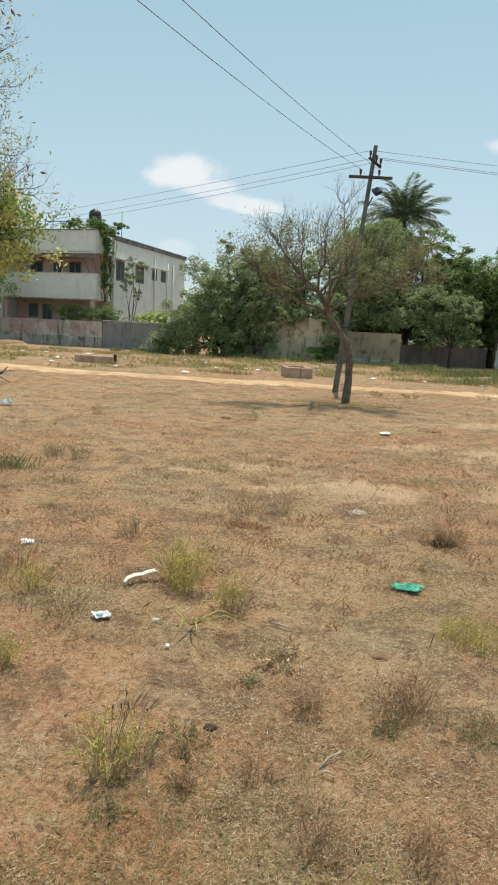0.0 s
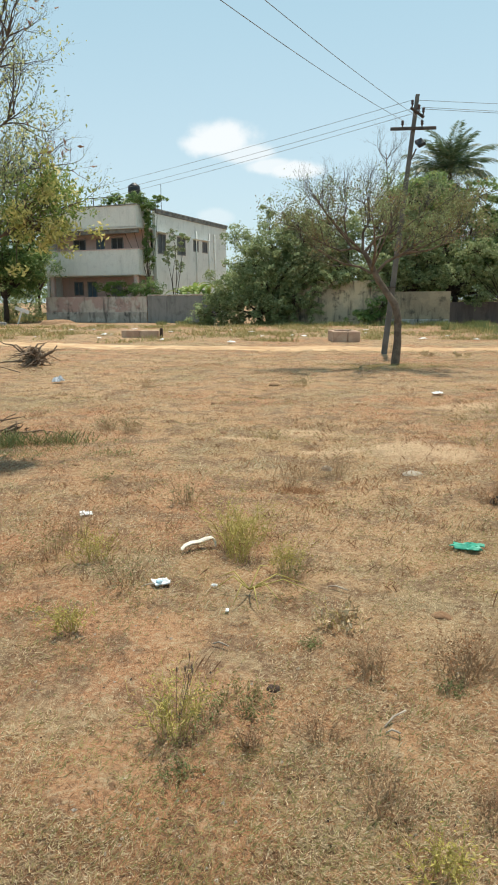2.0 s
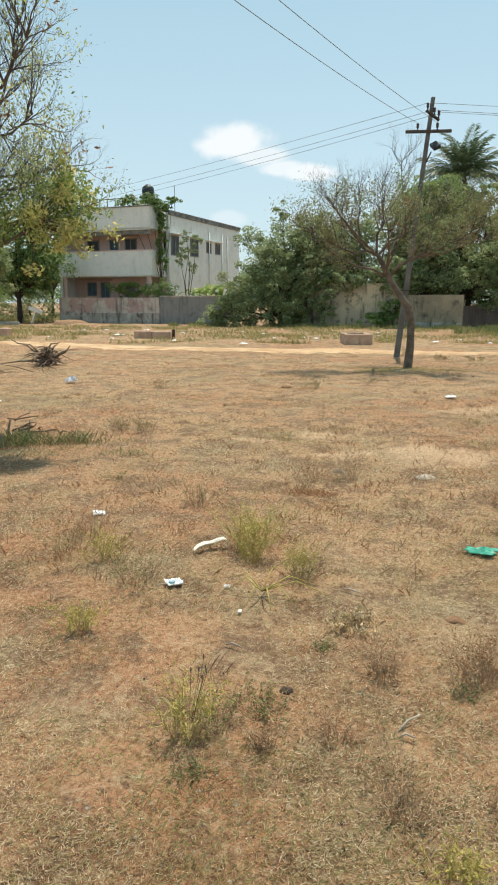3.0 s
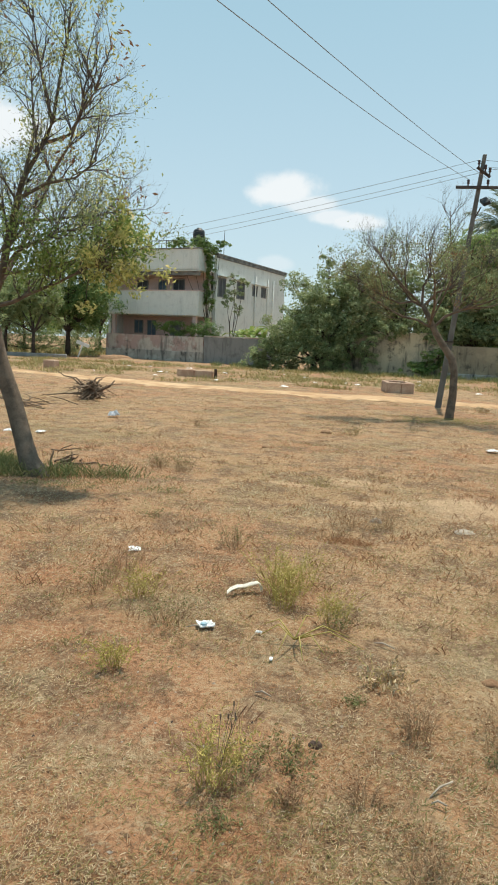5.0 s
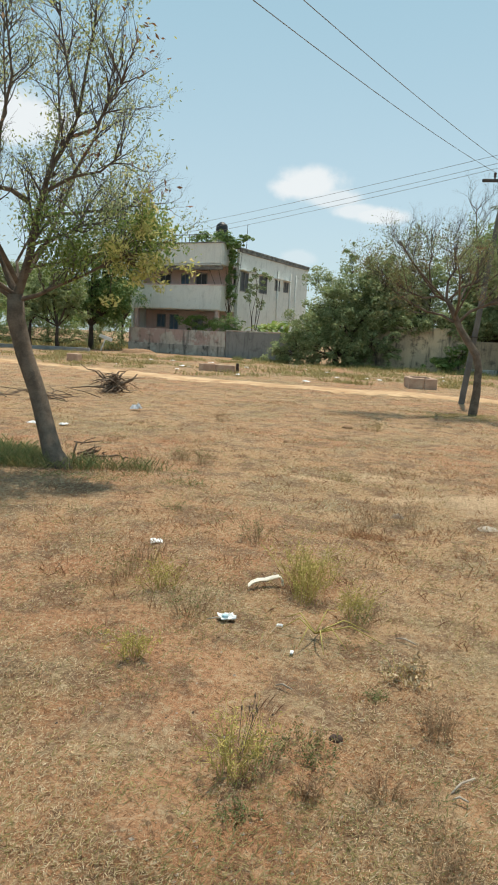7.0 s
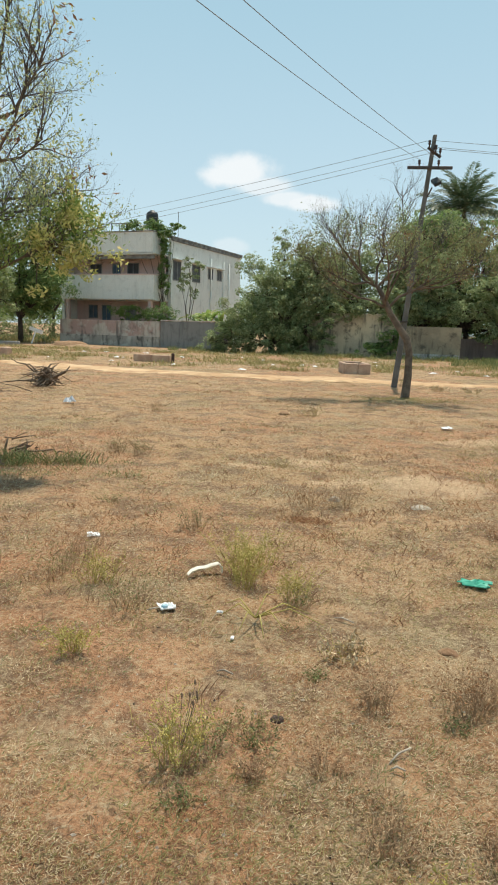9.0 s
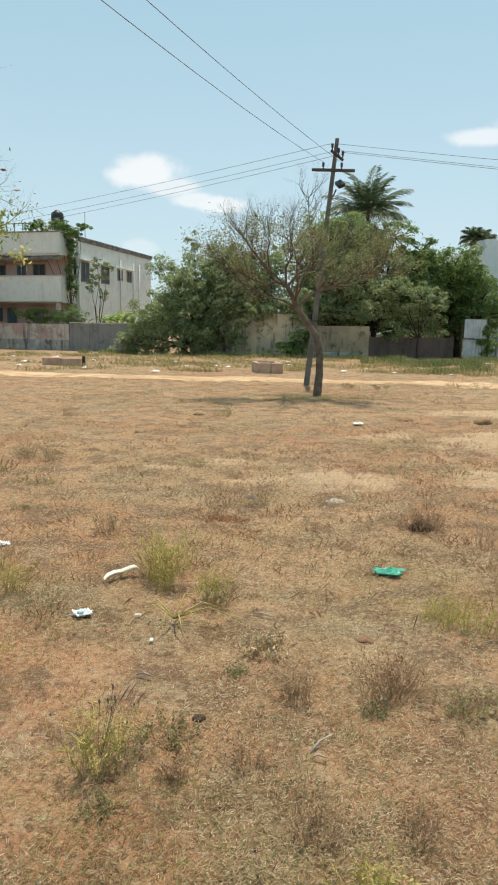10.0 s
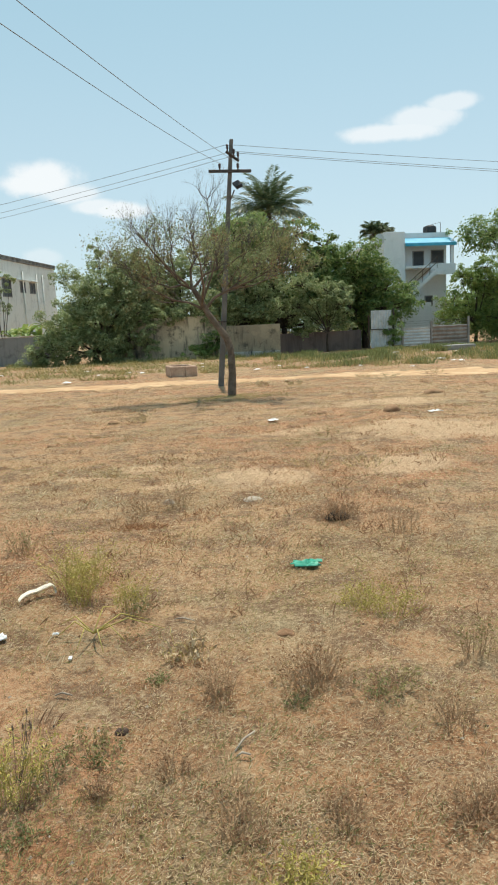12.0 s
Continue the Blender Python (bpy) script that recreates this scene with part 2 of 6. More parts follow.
M = {
    "soil": material("dry_soil", soil, 0.95, 0.045),
    "track": material("track_sand", track, 0.95, 0.02),
    "white_wall": material("white_limewash", stained((0.8, 0.78, 0.72), (0.42, 0.41, 0.37), streak=0.4), 0.85, 0.01),
    "side_wall": material("grey_limewash", stained((0.78, 0.79, 0.75), (0.42, 0.44, 0.41), streak=0.5), 0.85, 0.01),
    "pink_wall": material("pink_plaster", stained((0.7, 0.52, 0.48), (0.42, 0.34, 0.31), streak=0.4), 0.85, 0.01),
    "compound": material("compound_plaster", stained((0.54, 0.49, 0.43), (0.13, 0.12, 0.11), (0.4, 0.26, 0.23), 1.05), 0.9, 0.015),
    "compound_mould": material("mouldy_plinth", stained((0.36, 0.33, 0.29), (0.055, 0.052, 0.05), (0.5, 0.47, 0.42), 1.5), 0.9, 0.015),
    "compound_dark": material("bare_block", stained((0.27, 0.265, 0.255), (0.1, 0.1, 0.1), streak=0.8), 0.9, 0.015),
    "old_wall": material("mouldy_plaster", stained((0.5, 0.42, 0.3), (0.075, 0.07, 0.06), (0.6, 0.5, 0.34), 1.3), 0.9, 0.015),
    # old_wall's mouldy plaster in darker tones, overhanging trees' shade painted in
    "low_wall": material("shaded_mouldy_plaster", stained((0.3, 0.245, 0.17), (0.07, 0.062, 0.052), (0.38, 0.31, 0.21), 1.2), 0.9, 0.015),
    # mud brown taken very dark, the trees' shade included in the colour
    "brown_wall": material("shaded_mud_brown_wall", stained((0.2, 0.15, 0.13), (0.09, 0.075, 0.07), streak=0.7), 0.9, 0.02),
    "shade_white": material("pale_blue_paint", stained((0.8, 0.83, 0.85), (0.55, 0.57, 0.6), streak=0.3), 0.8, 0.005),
    "blue_sheet": material("blue_roof_sheet", plain((0.05, 0.36, 0.56), (0.09, 0.45, 0.63), 1.5), 0.5),
    "dark_gap": material("dark_interior", plain((0.055, 0.06, 0.07), (0.08, 0.085, 0.09), 2.0), 0.5),
    "blue_shutter": material("dull_blue_paint", plain((0.09, 0.14, 0.2), (0.12, 0.18, 0.24), 3.0), 0.6),
    "frame_wood": material("dull_frame_paint", plain((0.2, 0.2, 0.2), (0.3, 0.3, 0.29), 3.0), 0.6),
    "roof_edge": material("weathered_coping", plain((0.12, 0.12, 0.115), (0.3, 0.29, 0.27), 2.5), 0.9),
    "black_plastic": material("black_tank_plastic", plain((0.02, 0.025, 0.028), (0.035, 0.04, 0.045), 3.0), 0.5),
    "pole_concrete": material("pole_concrete", plain((0.13, 0.125, 0.115), (0.2, 0.19, 0.175), 3.0, 60.0), 0.9, 0.01),
    "steel": material("rusty_steel", plain((0.05, 0.05, 0.05), (0.11, 0.085, 0.07), 9.0), 0.6, 0.0, 0.4),
    "porcelain": material("brown_insulator", plain((0.06, 0.035, 0.03), (0.1, 0.06, 0.05), 9.0), 0.3),
    "wire": material("aluminium_wire", plain((0.2, 0.205, 0.21), (0.26, 0.265, 0.27), 4.0), 0.5, 0.0, 0.3),
    "twig_bark": material("pale_twig_bark", plain((0.1, 0.085, 0.078), (0.17, 0.145, 0.13), 6.0, 60.0), 0.95),
    "bark": material("grey_brown_bark", plain((0.12, 0.092, 0.07), (0.22, 0.17, 0.13), 6.0, 60.0), 0.95, 0.02),
    "bark_dark": material("dark_bark", plain((0.05, 0.037, 0.03), (0.1, 0.075, 0.055), 6.0, 60.0), 0.95, 0.02),
    "dead_wood": material("dead_wood", plain((0.15, 0.1, 0.07), (0.3, 0.22, 0.155), 7.0, 70.0), 0.95, 0.02),
    "mango_leaf": material("mango_leaves", leafy((0.11, 0.185, 0.06), (0.24, 0.34, 0.105), (0.45, 0.46, 0.17)), 0.5, soft_light=0.4),
    "bush_leaf": material("grey_green_leaves", leafy((0.19, 0.24, 0.105), (0.33, 0.39, 0.185), (0.5, 0.52, 0.28)), 0.6, soft_light=0.4),
    "pale_leaf": material("pale_grey_green_leaves", leafy((0.34, 0.4, 0.2), (0.5, 0.53, 0.27), (0.62, 0.6, 0.32)), 0.55, soft_light=0.5),
    "neem_leaf": material("fresh_green_leaves", leafy((0.138, 0.218, 0.052), (0.253, 0.345, 0.098), (0.391, 0.414, 0.138)), 0.5, soft_light=0.4),
    "vine_leaf": material("vine_leaves", leafy((0.106, 0.188, 0.056), (0.213, 0.312, 0.094), (0.312, 0.362, 0.125)), 0.5, soft_light=0.4),
    "palm_leaf": material("palm_leaves", leafy((0.07, 0.11, 0.06), (0.13, 0.18, 0.09), (0.24, 0.23, 0.13)), 0.45, soft_light=0.4),
    "dry_leaf": material("dry_sparse_leaves", leafy((0.19, 0.19, 0.085), (0.28, 0.265, 0.125), (0.31, 0.22, 0.12)), 0.7, soft_light=0.4),
    "yellow_leaf": material("yellowing_leaves", leafy((0.4, 0.42, 0.14), (0.66, 0.62, 0.24), (0.7, 0.6, 0.3)), 0.6, soft_light=0.5),
    "brown_leaf": material("withered_leaves", leafy((0.25, 0.13, 0.075), (0.35, 0.2, 0.115), (0.42, 0.27, 0.16)), 0.8, soft_light=0.2),
    "straw": material("dry_straw", leafy((0.41, 0.29, 0.175), (0.58, 0.445, 0.275), (0.7, 0.59, 0.41)), 0.8, soft_light=0.2),
    "red_straw": material("reddish_dry_grass", leafy((0.297, 0.149, 0.077), (0.440, 0.237, 0.121), (0.528, 0.363, 0.198)), 0.8, soft_light=0.2),
    "olive_grass": material("olive_grass", leafy((0.253, 0.218, 0.086), (0.356, 0.305, 0.127), (0.483, 0.402, 0.196)), 0.7, soft_light=0.25),
    "green_grass": material("green_grass", leafy((0.14, 0.165, 0.06), (0.22, 0.25, 0.095), (0.33, 0.32, 0.14)), 0.7, soft_light=0.25),
    "yellow_weed": material("yellow_green_weed", leafy((0.38, 0.32, 0.08), (0.52, 0.44, 0.13), (0.58, 0.48, 0.2)), 0.7, soft_light=0.3),
    "dry_stem": material("dry_stems", plain((0.36, 0.24, 0.14), (0.46, 0.31, 0.18), 9.0, 60.0), 0.9),
    "yellow_stem": material("yellow_stems", plain((0.38, 0.31, 0.08), (0.5, 0.42, 0.14), 9.0, 60.0), 0.8),
    "paper": material("white_litter", plain((0.95, 0.95, 0.94), (0.92, 0.92, 0.91), 14.0, 8.0), 0.6, soft_light=0.2),
    "paper_blue": material("blue_printed_paper", plain((0.25, 0.5, 0.62), (0.6, 0.7, 0.74), 30.0), 0.6),
    "cream_cloth": material("cream_cloth", plain((0.95, 0.9, 0.8), (0.92, 0.88, 0.76), 10.0, 8.0), 0.8, soft_light=0.25),
    "green_bag": material("green_plastic_bag", plain((0.05, 0.4, 0.27), (0.12, 0.52, 0.37), 16.0), 0.4, soft_light=0.2),
    "clear_bag": material("crumpled_clear_plastic", plain((0.45, 0.46, 0.5), (0.66, 0.68, 0.72), 26.0), 0.25),
    "stone": material("pale_stone", plain((0.34, 0.28, 0.22), (0.48, 0.42, 0.34), 6.0, 40.0), 0.9, 0.01),
    "clod": material("dark_clod", plain((0.05, 0.035, 0.028), (0.1, 0.065, 0.05), 12.0, 60.0), 0.95, 0.01),
    "zinc": material("pale_corrugated_sheet", plain((0.44, 0.48, 0.5), (0.56, 0.6, 0.61), 2.0), 0.5),
    "rust_sheet": material("grey_rusted_sheet", plain((0.24, 0.2, 0.17), (0.36, 0.32, 0.28), 2.0), 0.7),
    "grey_concrete": material("grey_concrete", plain((0.22, 0.21, 0.2), (0.33, 0.32, 0.3), 1.5, 30.0), 0.9, 0.01),
    "earth": material("dry_earth", plain((0.24, 0.135, 0.075), (0.36, 0.225, 0.13), 6.0, 40.0), 0.95, 0.01),
    "pink_stone": material("pink_masonry", plain((0.44, 0.28, 0.2), (0.56, 0.4, 0.29), 3.0, 30.0), 0.9, 0.02),
}


# ---- building helpers ----
class Geo:
    """Collects vertices and faces of one mesh."""

    def __init__(self):
        self.v, self.f = [], []

    def box(self, x0, y0, z0, x1, y1, z1):
        k = len(self.v)
        self.v += [(x, y, z) for z in (z0, z1) for y in (y0, y1) for x in (x0, x1)]
        self.f += [tuple(k + i for i in q) for q in ((0, 2, 3, 1), (4, 5, 7, 6), (0, 1, 5, 4), (2, 6, 7, 3), (0, 4, 6, 2), (1, 3, 7, 5))]
        return self

    def tube(self, pts, radii, sides=6, cap=True):
        pts = [Vector(p) for p in pts]
        k, side = len(self.v), Vector((1, 0.13, 0.07))
        for i, p in enumerate(pts):
            way = (pts[min(i + 1, len(pts) - 1)] - pts[max(i - 1, 0)]).normalized()
            side = (side - way * side.dot(way))
            side = side.normalized() if side.length > 1e-4 else way.orthogonal().normalized()
            up = way.cross(side)
            for j in range(sides):
                a = 2 * math.pi * j / sides
                self.v.append(tuple(p + (side * math.cos(a) + up * math.sin(a)) * radii[i]))
        for i in range(len(pts) - 1):
            for j in range(sides):
                a, b = k + i * sides + j, k + i * sides + (j + 1) % sides
                self.f.append((a, b, b + sides, a + sides))
        if cap:
            self.f.append(tuple(k + j for j in reversed(range(sides))))
            self.f.append(tuple(k + (len(pts) - 1) * sides + j for j in range(sides)))
        return self

    def quad(self, a, b, c, d):
        k = len(self.v)
        self.v += [tuple(a), tuple(b), tuple(c), tuple(d)]
        self.f.append((k, k + 1, k + 2, k + 3))
        return self

    def mesh(self, name, smooth=False, bevel=0.0):
        me = bpy.data.meshes.new(name)
        me.from_pydata(self.v, [], self.f)
        if bevel:
            bm = bmesh.new()
            bm.from_mesh(me)
            bmesh.ops.bevel(bm, geom=bm.edges[:], offset=bevel, segments=1, affect="EDGES")
            bm.to_mesh(me)
            bm.free()
        me.update()
        if smooth:
            me.polygons.foreach_set("use_smooth", [True] * len(me.polygons))
        return me


def part(name, geo, mat, parent, label="", smooth=False, bevel=0.0, kind=""):
    ob = new(name, geo if isinstance(geo, bpy.types.Mesh) else geo.mesh(name, smooth, bevel))
    if not ob.data.materials:
        ob.data.materials.append(M[mat])
    ob.parent = parent
    return tagged(ob, label, kind=kind)


def thing(name, label, category, at=(0, 0, 0), turn=0.0, group="", kind=""):
    ob = new(name)
    ob.empty_display_size = 0.2
    ob.matrix_world = pose(*at, 0, 0, turn)
    return tagged(ob, label, category, group, kind)


def single(name, geo, mat, label, category, kind="", smooth=False, bevel=0.0, at=None, group=""):
    ob = new(name, geo if isinstance(geo, bpy.types.Mesh) else geo.mesh(name, smooth, bevel))
    ob.data.materials.append(M[mat])
    if at is not None:
        ob.matrix_world = at
    return tagged(ob, label, category, group, kind)


def leaves(name, spots, size, mat_name, rng, up=0.4, aspect=0.42, spread=0.35, facing=None):
    """One mesh of folded leaves, one at each spot (an n x 3 array)."""
    spots = np.asarray(spots, float)
    n = len(spots)
    normal = rng.normal(size=(n, 3)) * (1.0 if facing is None else 0.45) + np.array([0, 0, up * 2])
    if facing is not None:
        normal += np.asarray(facing)
    normal /= np.linalg.norm(normal, axis=1)[:, None] + 1e-9
    way = rng.normal(size=(n, 3))
    way -= normal * (way * normal).sum(1)[:, None]
    way /= np.linalg.norm(way, axis=1)[:, None] + 1e-9
    side = np.cross(normal, way)
    s = size * (1 + spread * rng.uniform(-1, 1, n))[:, None]
    v = np.stack([spots - way * s / 2, spots + side * s * aspect / 2 + normal * s * 0.1, spots + way * s / 2 - normal * s * 0.12, spots - side * s * aspect / 2 + normal * s * 0.1], 1)
    me = bpy.data.meshes.new(name)
    me.vertices.add(n * 4)
    me.vertices.foreach_set("co", v.reshape(-1).astype(np.float32))
    idx = np.arange(n)[:, None] * 4
    tri = np.concatenate([idx + np.array([0, 1, 2]), idx + np.array([0, 2, 3])], 1).reshape(-1)
    me.loops.add(n * 6)
    me.loops.foreach_set("vertex_index", tri.astype(np.int32))
    me.polygons.add(n * 2)
    me.polygons.foreach_set("loop_start", np.arange(0, n * 6, 3, dtype=np.int32))
    me.update(calc_edges=True)
    me.materials.append(M[mat_name])
    return me


MOUNDS = ((2.9, 7.05, 0.8, 0.09), (3.95, 9.3, 1.3, 0.14), (1.25, 7.0, 0.8, 0.05), (5.6, 8.9, 1.1, 0.1), (4.2, 10.9, 0.8, 0.1), (0.36, 2.12, 0.28, 0.04), (-0.05, 2.0, 0.35, 0.03),
          (-0.62, 1.8, 0.3, 0.05), (11.0, 29.5, 3.5, 0.25), (15.0, 31.0, 4.0, 0.3), (-15.8, 44.5, 1.2, 0.35))


def gz(x, y):
    """Height of the ground."""
    fade = max(0.0, 1 - max(0.0, math.hypot(x, y) - 40) / 40)
    z = 0.035 * noise.noise((x * 0.55, y * 0.55, 0)) + 0.028 * noise.noise((x * 2.1, y * 2.1, 5)) + 0.022 * noise.noise((x * 5.0, y * 5.0, 9))
    for mx, my, r, h in MOUNDS:
        d = ((x - mx) ** 2 + (y - my) ** 2) / (r * r)
        if d < 4:
            z += h * math.exp(-2.2 * d)
    return z * fade


# ---- ground and track ----
def build_ground():
    n = 420
    a = np.linspace(-1, 1, n)
    xs = 900 * np.sinh(a * 6.6) / math.sinh(6.6)
    ys = 4 + 900 * np.sinh(a * 6.6) / math.sinh(6.6)
    g = Geo()
    g.v = [(x, y, gz(x, y)) for y in ys for x in xs]
    g.f = [(j * n + i, j * n + i + 1, (j + 1) * n + i + 1, (j + 1) * n + i) for j in range(n - 1) for i in range(n - 1)]
    single("ground", g, "soil", "dry red-brown field of soil and flattened straw", "ground", "structure", smooth=True)


def track_line(x):
    """Middle and half width of the track at x."""
    mid = 22.2 - 0.16 * x + (0.012 * (x + 3) ** 2 if x < -3 else 0.0) + 0.35 * math.sin(x * 0.33)
    return mid, 1.05 + 0.25 * math.sin(x * 0.7 + 1) + (0.35 if x > 6 else 0)


def build_track():
    g = Geo()
    xs, across = np.arange(-60, 60.01, 0.3), 14
    for x in xs:
        mid, half = track_line(x)
        for j in range(across):
            s = 2 * j / (across - 1) - 1
            y = mid + s * half * (1 + 0.3 * noise.noise((x * 0.8, s * 2, 3)) + 0.22 * noise.noise((x * 2.7, s * 2, 8)))
            rut = 0.03 * (abs(abs(s) - 0.5) < 0.18)
            g.v.append((x, y, gz(x, y) + 0.045 * (1 - s ** 2) - 0.012 - rut * 0.6 + 0.015 * noise.noise((x * 3, y * 3, 1))))
    for i in range(len(xs) - 1):
        for j in range(across - 1):
            a = i * across + j
            g.f.append((a, a + across, a + across + 1, a + 1))
    single("road", g, "track", "pale sandy dirt track crossing the field", "dirt road", "structure", smooth=True)


build_ground()
build_track()


# ---- compound walls ----
def wall_run(name, a, b, height, mat_name, label, thick=0.23, coping="", plinth=0.0):
    """A free-standing wall from a to b, uneven along its top."""
    a, b = Vector((*a, 0)), Vector((*b, 0))
    long, turn = (b - a).length, math.degrees(math.atan2(b.y - a.y, b.x - a.x))
    g, n = Geo(), max(3, int(long / 0.5))
    for i in range(n + 1):
        x = long * i / n
        top = height + 0.025 * noise.noise((x * 1.3 + a.x, a.y, 2))
        g.v += [(x, -thick / 2, -0.3), (x, thick / 2, -0.3), (x, thick / 2, top), (x, -thick / 2, top)]
    for i in range(n):
        for j in range(4):
            p, q = i * 4 + j, i * 4 + (j + 1) % 4
            g.f.append((p, q, q + 4, p + 4))
    g.f += [(0, 3, 2, 1), (n * 4, n * 4 + 1, n * 4 + 2, n * 4 + 3)]
    ob = single(name, g, mat_name, label, "wall", "structure", at=pose(a.x, a.y, 0, 0, 0, turn))
    if plinth:
        part("plinth", Geo().box(0, -thick / 2 - 0.05, -0.3, long, -thick / 2 + 0.01, plinth), "compound_mould", ob, "black-stained projecting plinth", bevel=0.02)
    if coping:
        part("coping", Geo().box(-0.03, -thick / 2 - 0.04, height + 0.01, long + 0.03, thick / 2 + 0.04, height + 0.09), coping, ob, bevel=0.015)
    return ob


wall_run("wall_west", (-19.7, 51.5), (-11.35, 49.3), 1.87, "compound", "grey limewashed compound wall with pink and black stains", plinth=0.75)
wall_run("wall_west_block", (-11.3, 49.3), (-6.2, 48.0), 1.9, "compound_dark", "dark bare-block compound wall with a coping", coping="compound", plinth=0.0)
wall_run("wall_middle", (-2.5, 45.0), (5.0, 43.2), 2.7, "old_wall", "tall mouldy cream compound wall with black streaks", thick=0.25)
wall_run("wall_middle_low", (5.05, 43.2), (8.7, 42.3), 2.0, "low_wall", "lower stretch of mouldy cream compound wall, darkened for tree shade", thick=0.25, plinth=0.35)
# tree shade on this wall is part of its material colour
wall_run("wall_east", (8.9, 44.6), (15.2, 46.2), 1.35, "brown_wall", "low mud-brown compound wall darkened for tree shade")


# ---- two-storey old house ----
def build_old_house():
    h = thing("old_house", "old two-storey white house with pink balcony walls and vines", "house", (-12.4, 51.7, 0), -17)
    # local axes: x along the front (0 is the balcony's near end), y into the house
    W = -8.6
    part("wall_side", Geo().box(0.05, 2.0, -0.3, 0.3, 15.6, 8.32), "side_wall", h, "grey limewashed side wall with rain stains")
    part("wall_front_lower", Geo().box(W, 2.0, -0.3, 0.05, 2.25, 3.45), "pink_wall", h, "dull pink plaster wall")
    part("wall_front_upper", Geo().box(W, 1.6, 3.75, -0.06, 1.85, 6.9), "pink_wall", h, "dull pink plaster wall")
    part("wall_back", Geo().box(W, 15.35, -0.3, 0.05, 15.6, 8.05), "side_wall", h)
    part("wall_far_side", Geo().box(W - 0.25, 0.3, -0.3, W, 15.6, 8.05), "side_wall", h)
    part("slab", Geo().box(W, 0.0, 3.45, 0.05, 2.3, 3.62), "white_wall", h, bevel=0.01)
    part("slab", Geo().box(W, 2.3, 3.45, 0.05, 15.3, 3.62), "white_wall", h)
    part("balcony", Geo().box(W, -0.14, 3.52, 0.0, 0.0, 5.36).box(-0.14, 0.0, 3.63, 0.0, 1.98, 5.36), "white_wall", h, "limewashed solid balcony parapet")
    part("coping", Geo().box(W, -0.19, 5.36, 0.05, 0.05, 5.43).box(-0.2, 0.05, 5.36, 0.05, 1.95, 5.43), "pink_wall", h, bevel=0.01)
    part("roof", Geo().box(W - 0.2, -0.3, 6.9, 0.05, 2.0, 7.02).box(W - 0.2, 2.0, 6.9, 0.05, 15.3, 7.02), "white_wall", h, bevel=0.01)
    part("parapet", Geo().box(W - 0.2, -0.3, 6.85, 0.0, -0.12, 8.5).box(-0.16, -0.12, 7.03, 0.0, 1.9, 8.5), "white_wall", h, "deep limewashed roof parapet")
    part("parapet_coping", Geo().box(W - 0.25, -0.38, 8.5, 0.06, -0.05, 8.58).box(-0.2, -0.05, 8.5, 0.06, 1.95, 8.58), "roof_edge", h, bevel=0.01)
    part("side_coping", Geo().box(-0.05, 1.98, 8.32, 0.42, 15.75, 8.48).box(0.3, 1.98, 8.12, 0.4, 15.7, 8.32), "roof_edge", h, "dark weathered coping", bevel=0.02)
    # dark strip under the parapet: underside shade given as a dark colour
    part("shade_beam", Geo().box(-7.9, -0.12, 6.55, 0.0, 0.05, 6.85), "roof_edge", h, "dark beam painting the shade of the roof's underside")

    def opening(name, x0, x1, z0, z1, y, pane, side=False):
        if side:
            box = lambda u0, u1, lo, hi, o0, o1: Geo().box(o0, u0, lo, o1, u1, hi)
        else:
            box = lambda u0, u1, lo, hi, o0, o1: Geo().box(u0, y - o1, lo, u1, y - o0, hi)
        base = 0.3 if side else 0.0
        g = Geo()
        for u0, u1, lo, hi in ((x0 - 0.07, x0, z0, z1), (x1, x1 + 0.07, z0, z1), (x0 - 0.07, x1 + 0.07, z0 - 0.07, z0), (x0 - 0.07, x1 + 0.07, z1, z1 + 0.07), ((x0 + x1) / 2 - 0.025, (x0 + x1) / 2 + 0.025, z0, z1)):
            b = box(u0, u1, lo, hi, base + 0.003, base + 0.06)
            k = len(g.v)
            g.v += b.v
            g.f += [tuple(k + i for i in q) for q in b.f]
        ob = part(name, g, "frame_wood", h)
        part("pane", box(x0, x1, z0, z1, base + 0.004, base + 0.02), pane, ob)
        part("sunshade", box(x0 - 0.25, x1 + 0.25, z1 + 0.12, z1 + 0.2, base + 0.003, base + 0.4), "side_wall" if side else "pink_wall", ob, bevel=0.01)
        return ob

    opening("door", -3.35, -2.4, 4.3, 6.35, 1.6, "dark_gap")
    opening("window", -4.75, -4.1, 5.3, 6.3, 1.6, "blue_shutter")
    opening("window", -6.9, -5.9, 5.2, 6.3, 1.6, "dark_gap")
    opening("window", -7.35, -6.6, 2.1, 3.05, 2.0, "blue_shutter")
    opening("door", -6.05, -5.3, 0.5, 3.05, 2.0, "blue_shutter")
    opening("window", -3.75, -2.9, 2.0, 3.0, 2.0, "frame_wood")
    for y0, y1, z0, z1 in ((2.35, 3.5, 5.2, 6.6), (5.6, 6.9, 5.3, 6.6), (8.6, 9.4, 5.75, 6.55), (10.4, 11.2, 5.75, 6.55)):
        opening("window", y0, y1, z0, z1, 0, "dark_gap", True)
    for y in (9.0, 11.6, 12.8):
        part("drain_pipe", Geo().tube([(0.38, y, 1.0), (0.38, y, 7.4)], [0.055, 0.055], 8), "side_wall", h, smooth=True)
    for x in (-8.3, -0.6):
        part("column", Geo().box(x, 0.05, -0.3, x + 0.3, 0.35, 3.45), "pink_wall", h, bevel=0.02)
    # stair head, railing and tank on the roof
    part("stair_head", Geo().box(-5.0, 4.0, 7.03, -3.0, 6.5, 8.9), "white_wall", h)
